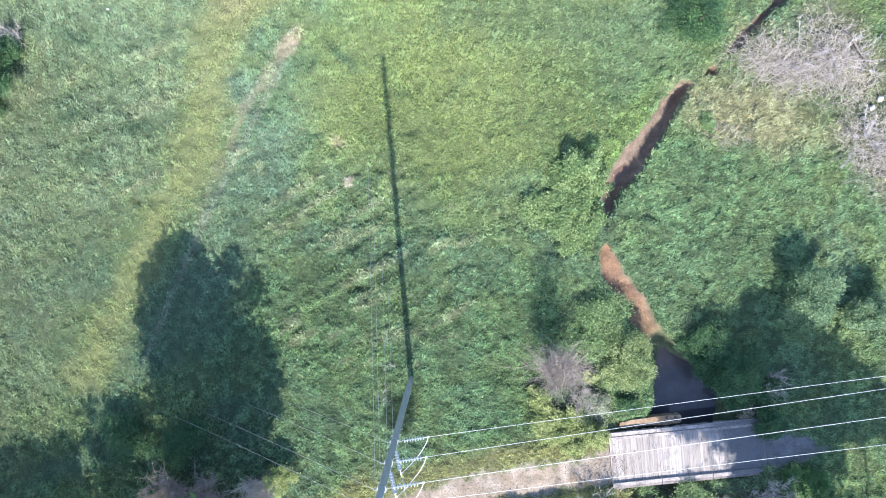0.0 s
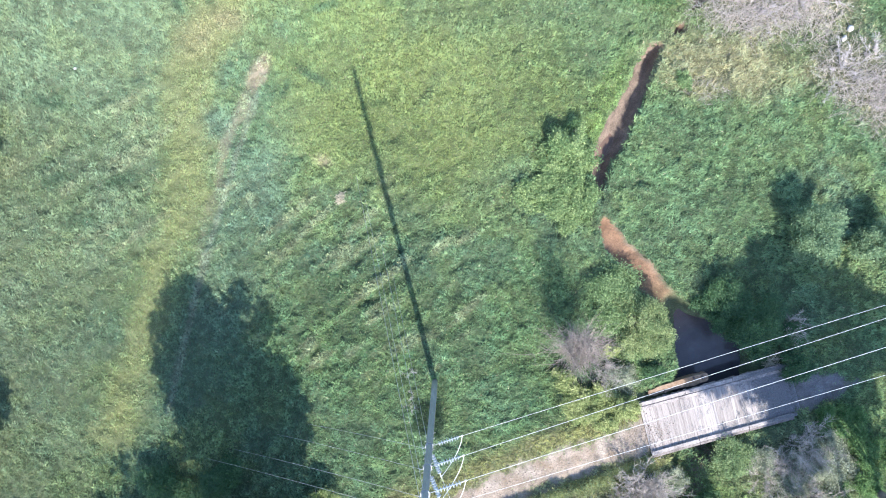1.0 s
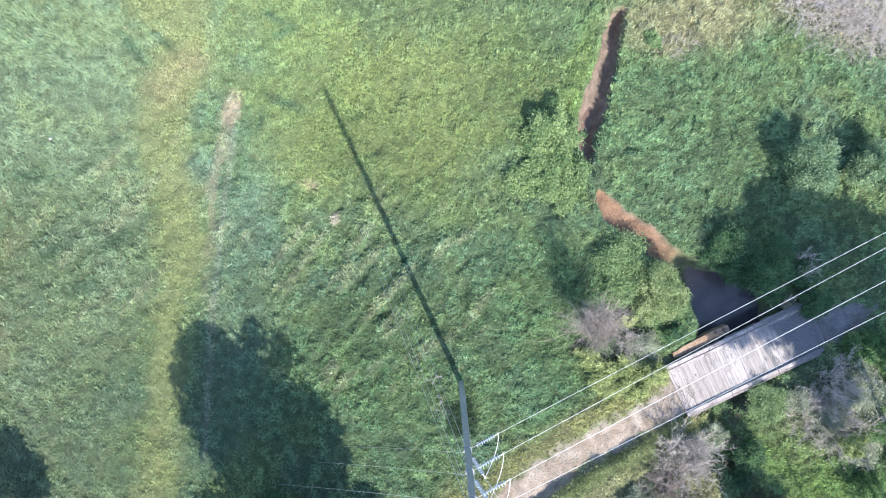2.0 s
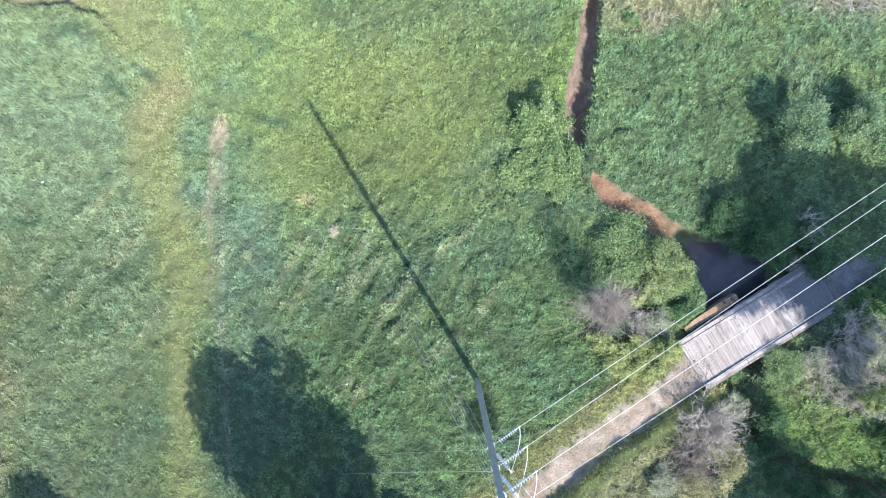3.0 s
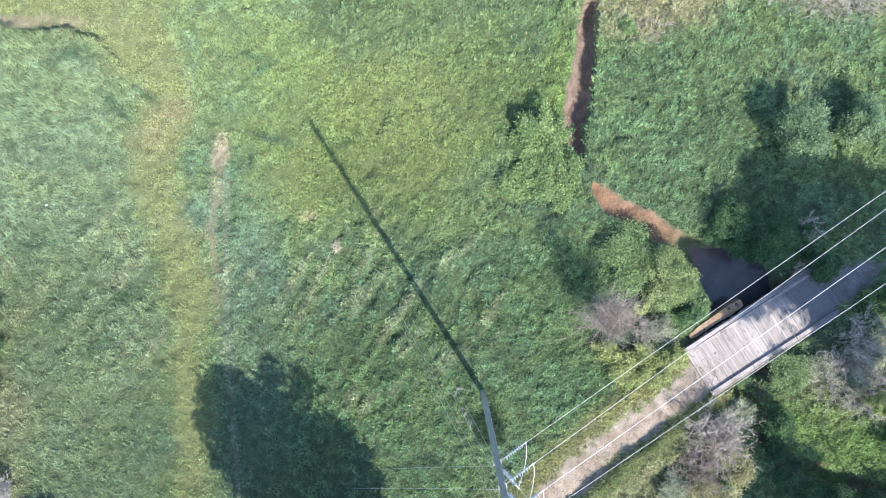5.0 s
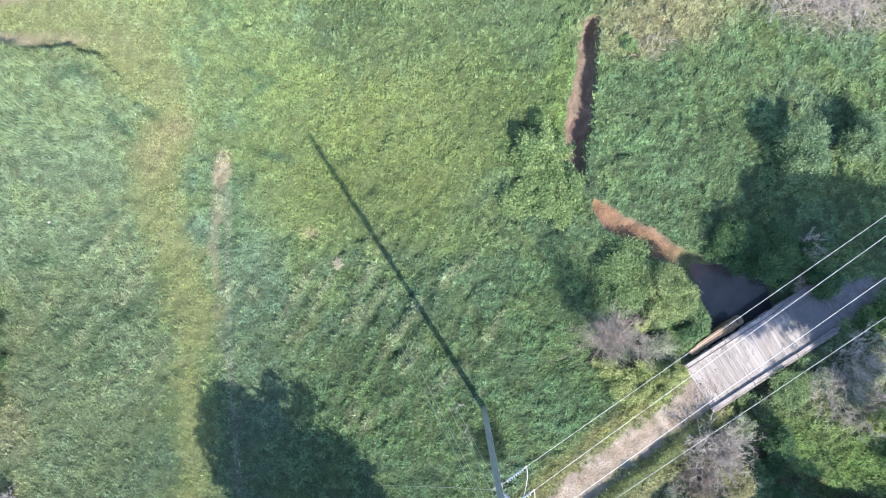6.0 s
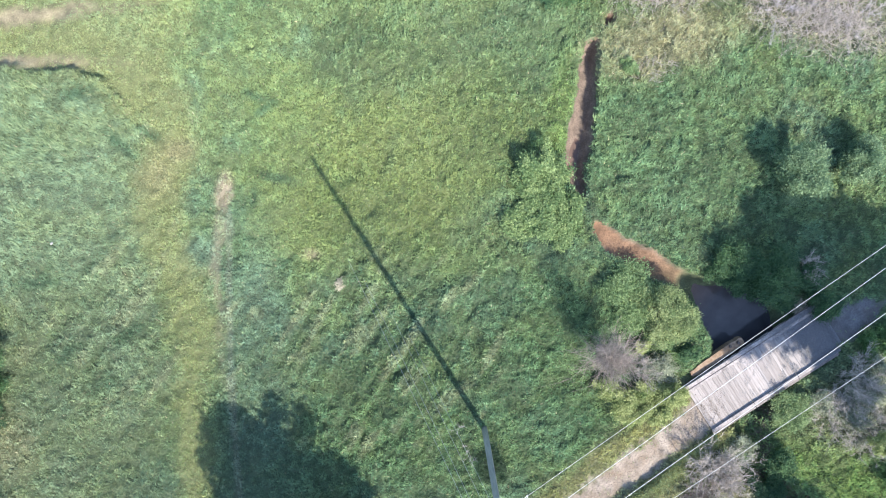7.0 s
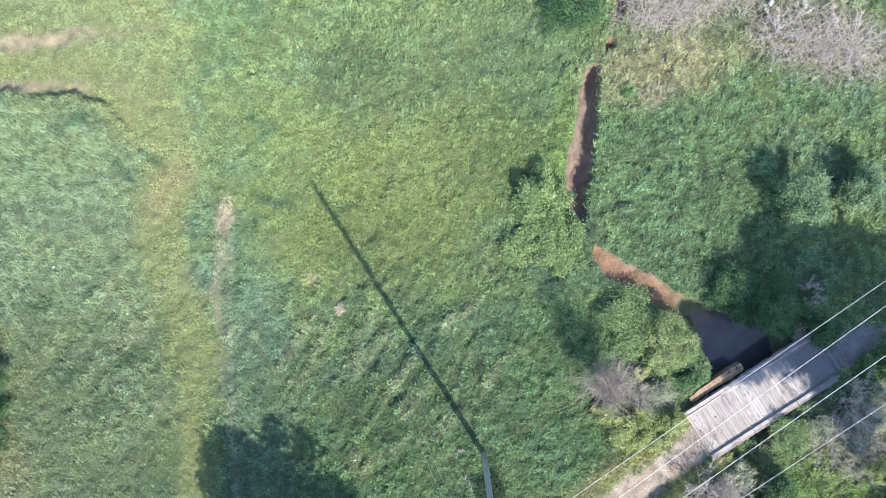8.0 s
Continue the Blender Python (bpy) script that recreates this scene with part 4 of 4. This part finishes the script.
# by the creek and the bridge
leafy_tree("willow", "young willow with yellow-green leaves beside the creek pool", "tree", 13.7, 9.9, 2.3, 2.6, WILLOW, 26000, 0.07, 11, 0.05, 4, 0.06, clumps=170, spread=0.24)
leafy_tree("willow", "low green willow above the creek bank", "tree", 11.2, 10.9, 1.1, 2.5, FRESH, 17000, 0.08, 22, 0.05, 5, 0.05, clumps=150, spread=0.34)
leafy_tree("bush", "scrubby yellow-green bush between track and creek", "bush", 11.3, 1.8, 1.3, 1.5, YELLOW, 8000, 0.065, 12, 0.05, 5, 0.03, clumps=60)
leafy_tree("willow", "low yellow-green willow at the bridge end", "tree", 14.6, 3.3, 2.0, 1.2, YELLOW, 8000, 0.06, 13, 0.1, 5, 0.04, clumps=50)
bare_shrub("bare_tree", "tall leafless grey-brown sapling clump among meadow grass", 9.0, 6.7, 6.2, 1.25, 26, TWIG_BROWN, 14, 5, 0.028, "tree")
bare_shrub("bare_shrub", "leafless grey shrub beside the track", 12.6, 5.3, 1.5, 1.7, 13, TWIG_PALE, 15, 6, 0.018)
bare_shrub("bare_shrub", "leafless brown shrub below the bridge", 18.5, -2.9, 2.6, 2.6, 46, TWIG_PALE, 16, 9, 0.028)
bare_shrub("bare_shrub", "leafless grey-brown shrub below the bridge", 17.3, -5.6, 2.0, 2.2, 38, TWIG_BROWN, 23, 9, 0.026)
bare_shrub("bare_shrub", "leafless grey alder on the creek bank", 29.4, 4.3, 2.2, 2.9, 30, TWIG_PALE, 17, 8, 0.024)
bare_shrub("bare_shrub", "leafless grey alder on the creek bank", 31.2, 0.6, 1.8, 2.8, 28, TWIG_PALE, 18, 7, 0.022)
bare_shrub("bare_shrub", "leafless pale grey shrub on the creek bank", 28.0, 1.6, 1.5, 2.4, 26, TWIG_PALE, 24, 6, 0.016)
leafy_tree("bush", "green leafy bush under the bridge kerb", "bush", 24.7, 1.7, 1.2, 1.8, MUTED, 18000, 0.065, 19, 0.05, 5, 0.04, clumps=90)
leafy_tree("bush", "yellow-green leafy bush among bare twigs", "bush", 30.2, 0.4, 3.9, 1.0, YELLOW, 6000, 0.065, 20, 0.4, 3, 0.04, clumps=40)
leafy_tree("bush", "mottled bush at the foot of bare twigs", "bush", 20.0, -5.6, 1.6, 2.0, DRYISH, 12000, 0.065, 21, 0.05, 5, 0.04, clumps=60)
leafy_tree("bush", "mottled bush at the foot of bare twigs", "bush", 17.5, -8.0, 1.5, 2.0, DRYISH, 12000, 0.065, 28, 0.05, 5, 0.04, clumps=60)
# DEEP leaves: part of the tree shade is in these pool bushes' colour
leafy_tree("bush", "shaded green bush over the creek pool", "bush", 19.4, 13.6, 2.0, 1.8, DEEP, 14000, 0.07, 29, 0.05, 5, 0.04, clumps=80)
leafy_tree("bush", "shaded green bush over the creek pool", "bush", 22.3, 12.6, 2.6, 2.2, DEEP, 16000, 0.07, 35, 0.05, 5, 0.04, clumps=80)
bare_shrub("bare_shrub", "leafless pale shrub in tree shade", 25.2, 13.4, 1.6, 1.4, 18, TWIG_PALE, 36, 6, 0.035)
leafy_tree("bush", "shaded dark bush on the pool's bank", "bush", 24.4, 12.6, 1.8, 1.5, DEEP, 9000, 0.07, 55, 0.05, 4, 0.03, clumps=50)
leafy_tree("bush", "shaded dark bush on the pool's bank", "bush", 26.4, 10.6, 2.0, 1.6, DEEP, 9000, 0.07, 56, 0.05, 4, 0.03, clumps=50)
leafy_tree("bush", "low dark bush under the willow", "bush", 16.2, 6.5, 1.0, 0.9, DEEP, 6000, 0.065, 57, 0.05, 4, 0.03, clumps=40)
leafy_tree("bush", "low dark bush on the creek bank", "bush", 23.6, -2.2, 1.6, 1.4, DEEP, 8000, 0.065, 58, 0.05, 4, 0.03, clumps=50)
for k, (bx, by, br, bh) in enumerate(((29.5, 2.2, 1.8, 0.9), (32.4, -1.0, 1.8, 0.9), (32.3, 4.2, 1.9, 1.2), (27.0, 2.8, 1.3, 0.8), (30.8, 3.6, 1.5, 1.0), (33.2, 1.4, 1.6, 1.0), (30.4, 0.6, 1.5, 0.8), (31.2, 6.0, 1.3, 1.3), (21.0, -1.2, 1.2, 0.9), (15.2, -7.2, 1.6, 1.2))):
    leafy_tree("bush", "low hoary grey-green bush among bare twigs", "bush", bx, by, bh, br, HOARY, 9000, 0.065, 90 + k, 0.05, 4, 0.02, "hoary bushes", 60)
for k, (bx, by) in enumerate(((25.5, 35.6), (28.6, 33.0), (22.6, 34.0), (15.0, 37.0), (17.5, 38.5))):
    bare_shrub("dead_branch", "long bleached dead branches over the cane heap", bx, by, 1.2, 3.4, 10, TWIG, 110 + k, 6, 0.03, "branch", "dead branches")
for k, (bx, by, br, bh) in enumerate(((33.6, 1.4, 1.6, 1.6), (34.0, 6.6, 1.8, 1.8), (35.0, 3.6, 1.6, 1.7), (33.4, -3.6, 1.7, 1.6), (32.4, 8.0, 1.5, 1.4), (36.4, 6.8, 1.7, 1.6), (30.6, 7.2, 1.2, 1.0))):
    leafy_tree("bush", "mottled green bush in the shade of tall trees", "bush", bx, by, bh, br, GREEN, 8000, 0.065, 160 + k, 0.05, 4, 0.02, "roadside bushes", 50)
# added bushes whose dark leaves stand in for a shadow on the grass
for k, (bx, by) in enumerate(((-39.0, 6.9), (-38.7, 4.8), (-38.9, 2.7), (-39.1, 0.6))):
    leafy_tree("bush", "dark green bush standing in for a shadow at the west edge", "bush", bx, by, 2.3, 1.6, DEEP, 9000, 0.065, 220 + k, 0.05, 4, 0.02, "west bushes", 60)
bare_shrub("bare_shrub", "leafless grey shrub at the meadow's west edge", -37.4, -8.2, 2.2, 1.5, 24, TWIG, 121, 6, 0.026)
bare_shrub("bare_shrub", "leafless straw-grey shrub at the meadow's west edge", -39.6, 9.0, 1.6, 1.2, 14, TWIG_PALE, 122, 2, 0.02)
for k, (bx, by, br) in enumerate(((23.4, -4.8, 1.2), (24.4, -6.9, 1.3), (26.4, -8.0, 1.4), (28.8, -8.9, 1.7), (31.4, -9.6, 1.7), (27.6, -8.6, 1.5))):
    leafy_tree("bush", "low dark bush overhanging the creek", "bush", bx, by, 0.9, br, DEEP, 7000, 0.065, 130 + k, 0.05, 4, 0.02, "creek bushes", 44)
# dark leaves cover the brown bank, their colour deepening the shade there
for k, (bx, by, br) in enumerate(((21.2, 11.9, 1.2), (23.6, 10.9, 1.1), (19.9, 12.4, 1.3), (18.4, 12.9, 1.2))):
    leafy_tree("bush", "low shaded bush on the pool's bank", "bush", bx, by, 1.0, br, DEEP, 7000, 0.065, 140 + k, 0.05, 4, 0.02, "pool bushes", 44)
for k, (bx, by, br, bh) in enumerate(((11.5, 1.3, 1.1, 0.9), (13.1, 2.2, 1.2, 1.0), (15.3, 2.7, 1.0, 1.1), (12.3, 3.4, 1.1, 1.0), (9.6, 3.6, 1.0, 0.8), (12.0, 7.0, 0.7, 1.5), (10.6, 2.6, 1.2, 1.0), (14.0, 1.9, 1.2, 1.1), (13.9, 3.3, 1.1, 1.2))):
    leafy_tree("bush", "scrubby yellow-green bush beside the track", "bush", bx, by, bh, br, YELLOW, 5000, 0.085, 170 + k, 0.05, 4, 0.02, "scrub bushes", 44)
leafy_tree("bush", "low hoary grey-green bush beside the bridge end", "bush", 14.0, 4.9, 1.2, 1.5, HOARY, 7000, 0.065, 180, 0.05, 4, 0.02, clumps=44)
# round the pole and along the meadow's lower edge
# SHADY leaves carry the dark shade round this weed bush in their colour
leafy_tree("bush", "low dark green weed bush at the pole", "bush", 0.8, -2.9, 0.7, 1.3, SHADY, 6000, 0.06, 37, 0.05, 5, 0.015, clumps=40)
bare_shrub("dead_weed", "tall dead grey weed stalks by the pole", -1.0, -1.9, 0.7, 1.0, 7, TWIG, 38, 1, 0.011, "weed")
bare_shrub("dead_weed", "tall dead grey weed stalks by the pole", -1.9, 0.1, 0.6, 0.9, 6, TWIG, 39, 1, 0.01, "weed")
bare_shrub("bare_shrub", "leafless grey shrub at the meadow's edge", -12.3, -16.6, 3.4, 2.2, 26, TWIG_BROWN, 43, 6, 0.04)
bare_shrub("bare_shrub", "leafless grey shrub at the meadow's edge", -9.4, -15.4, 3.0, 1.8, 22, TWIG_BROWN, 44, 6, 0.04)
bare_shrub("bare_shrub", "leafless straw-grey shrub at the meadow's edge", -6.3, -13.0, 2.4, 1.5, 22, TWIG_PALE, 45, 6, 0.035)
leafy_tree("bush", "yellow-green bush at the meadow's edge", "bush", -5.3, -11.8, 2.2, 1.2, YELLOW, 7000, 0.065, 46, 0.05, 4, 0.03, clumps=40)
# DEEP again, the tree shade partly painted into the leaves
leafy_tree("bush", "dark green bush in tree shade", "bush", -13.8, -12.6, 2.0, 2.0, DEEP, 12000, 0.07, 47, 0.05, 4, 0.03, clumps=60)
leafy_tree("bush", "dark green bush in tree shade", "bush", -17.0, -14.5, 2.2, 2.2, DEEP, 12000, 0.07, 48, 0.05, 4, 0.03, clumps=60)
# in the meadow
for k, (bx, by, br, bh) in enumerate(((3.7, 21.2, 1.6, 2.0), (5.2, 20.2, 1.5, 1.1), (3.4, 19.8, 1.6, 0.9), (4.9, 18.4, 1.6, 0.9), (3.0, 18.0, 1.4, 0.7), (6.4, 17.2, 1.4, 0.9), (4.4, 16.6, 1.6, 0.7), (2.4, 16.6, 1.2, 0.6), (6.2, 15.6, 1.2, 0.6))):
    leafy_tree("bramble_bush", "low green bramble bush in the meadow", "bush", bx, by, bh, br, BRAMBLE, 6500, 0.09, 30 + k, 0.1, 4, 0.02, "bramble bushes", 60, 0.2)
leafy_tree("bush", "dense blue-green leafy bush in the meadow", "bush", 23.5, 21.0, 4.0, 2.2, BLUISH, 26000, 0.075, 40, 0.08, 5, 0.04, clumps=110)
leafy_tree("bush", "dense blue-green leafy bush in the meadow", "bush", 28.9, 21.9, 3.2, 1.9, BLUISH, 20000, 0.075, 41, 0.08, 5, 0.04, clumps=100)
leafy_tree("bush", "dark green bush over the creek", "bush", 6.5, 35.5, 2.6, 2.6, DEEP, 18000, 0.07, 42, 0.1, 5, 0.04, clumps=80)
thicket("dead_thicket", "bleached dead bramble canes heaped beside the creek", 13.6, 35.6, 3.4, 1.5, 600, TWIG_PALE, 50, 1.6, 0.8, 0.011, turn=8)
thicket("dead_thicket", "bleached dead bramble canes on the meadow edge", 26.2, 33.2, 4.6, 2.2, 900, TWIG_PALE, 51, 1.7, 0.8, 0.011, turn=-8)
thicket("dead_thicket", "bleached dead bramble canes heaped beside the creek", 17.6, 38.0, 3.4, 1.9, 600, TWIG_PALE, 52, 1.6, 0.8, 0.011, turn=-30)
thicket("dead_thicket", "small heap of straw-coloured dead canes", 12.6, 28.9, 1.5, 0.8, 80, TWIG_PALE, 53, 0.8, 0.3, 0.012)
leafy_tree("bush", "small dark grey-green bush among dry grass", "bush", 11.0, 29.2, 0.6, 0.8, FRESH, 3000, 0.06, 190, 0.05, 3, 0.02, clumps=24)
thicket("straw_tuft", "pale dead straw tuft at the end of the bridge kerb", 25.1, 10.1, 0.35, 0.6, 90, STRAW, 154, 0.5, 0.6, 0.014, category="tuft")
thicket("straw_tuft", "pale dead straw tuft in the meadow", -11.74, 11.35, 0.26, 0.4, 260, STRAW, 54, 0.2, 0.13, 0.014, category="tuft")


def log(name, label, pts, r0, r1, mat, category="log"):
    t = Tubes()
    t.add(pts, r0, r1, 9)
    return tagged(t.put(name, mat), label, category)


def stone(name, label, x, y, size, seed, sink=0.3):
    rng = random.Random(seed)
    bm = bmesh.new()
    bmesh.ops.create_icosphere(bm, subdivisions=2, radius=1.0)
    for v in bm.verts:
        v.co *= 1 + 0.35 * (noise.noise(v.co * 1.7 + Vector((seed, 0, 0))))
    me = bpy.data.meshes.new(name)
    bm.to_mesh(me)
    bm.free()
    me.materials.append(STONE)
    ob = tagged(new(name, me), label, "rock")
    ob.matrix_basis = pose(x, y, float(height(x, y)) + size * (0.7 - sink), 0, 0, rng.uniform(0, 360)) @ Matrix.Diagonal((size, size * 0.8, size * 0.7, 1))
    return ob


log("fallen_log", "bleached grey fallen trunk among dead canes", [(16.6, 40.2, 0.5), (17.6, 40.0, 0.6), (18.6, 39.4, 0.55), (20.0, 39.1, 0.45)], 0.11, 0.07, BARK)
log("fallen_branch", "bleached grey fallen branch among dead canes", [(18.6, 39.3, 0.55), (20.2, 38.5, 0.7), (21.6, 38.3, 0.6)], 0.045, 0.02, BARK)
stone("rock", "pale white rock among dead canes", 22.1, 37.3, 0.3, 3)
stone("rock", "pale white rock among dead canes", 21.9, 36.4, 0.25, 4)
stone("rock", "small white rock in the grass", -34.4, 14.1, 0.12, 5, 0.0)
# tall trees outside the view, which shade the meadow, the pool and half of the bridge
WEST_TREES = [  # x, y, height, crown radius, leaves, crown's foot, seed
    (-7.5, -17.9, 20.4, 5.0, 18000, 0.2, 60), (-9.0, -19.3, 23.2, 3.4, 7000, 0.4, 61), (-5.4, -16.6, 16.5, 3.0, 7000, 0.2, 62), (-14.8, -29.6, 13.4, 2.7, 4000, 0.25, 63),
    (-15.5, -36.0, 18.5, 4.0, 5000, 0.25, 64), (-4.5, -23.5, 16.0, 3.2, 2600, 0.3, 65), (-9.5, -27.0, 13.5, 2.6, 2200, 0.3, 66), (-31.0, -17.0, 7.0, 2.6, 3000, 0.25, 78),
    (-12.4, -23.9, 13.0, 3.0, 2200, 0.3, 86)]
EAST_TREES = [  # beyond the bridge
    (36.3, 3.2, 16.5, 3.0, 7000, 0.4, 67), (36.0, -1.2, 20.5, 3.0, 8000, 0.66, 68), (36.2, -2.6, 18.5, 3.0, 9000, 0.8, 69), (35.5, -7.3, 22.5, 2.8, 9000, 0.78, 70),
    (37.2, -2.0, 16.5, 2.6, 7000, 0.8, 71), (36.8, -3.6, 26.6, 3.3, 10000, 0.62, 72), (36.6, -6.4, 18.4, 2.4, 7000, 0.8, 81), (37.95, -9.9, 19.2, 1.9, 7000, 0.9, 84),
    (42.6, -0.9, 20.0, 3.2, 8000, 0.8, 85)]
SOUTH_TREES = [  # below the bridge
    (31.5, -17.3, 11.6, 3.2, 9000, 0.2, 73), (36.0, -17.3, 10.0, 3.6, 9000, 0.2, 74), (40.0, -16.5, 10.0, 3.6, 9000, 0.2, 75), (27.4, -17.2, 12.0, 2.6, 6000, 0.22, 76),
    (30.6, -16.2, 16.5, 2.4, 7000, 0.3, 77), (35.4, -15.4, 29.0, 3.0, 9000, 0.9, 79), (36.8, -11.8, 29.5, 3.4, 10000, 0.86, 80), (36.2, -25.0, 20.5, 3.0, 8000, 0.72, 82),
    (33.2, -24.0, 20.0, 2.6, 7000, 0.72, 83)]
for tx, ty, th, tr, n, low, seed in WEST_TREES + EAST_TREES + SOUTH_TREES:
    leafy_tree("cottonwood", "tall leafy cottonwood at the meadow's edge", "tree", tx, ty, th, tr, GREEN, n, 0.3, seed, low, 1, 0.12 if low > 0.85 else 0.19 if low > 0.5 else 0.34, "tall trees", 90)
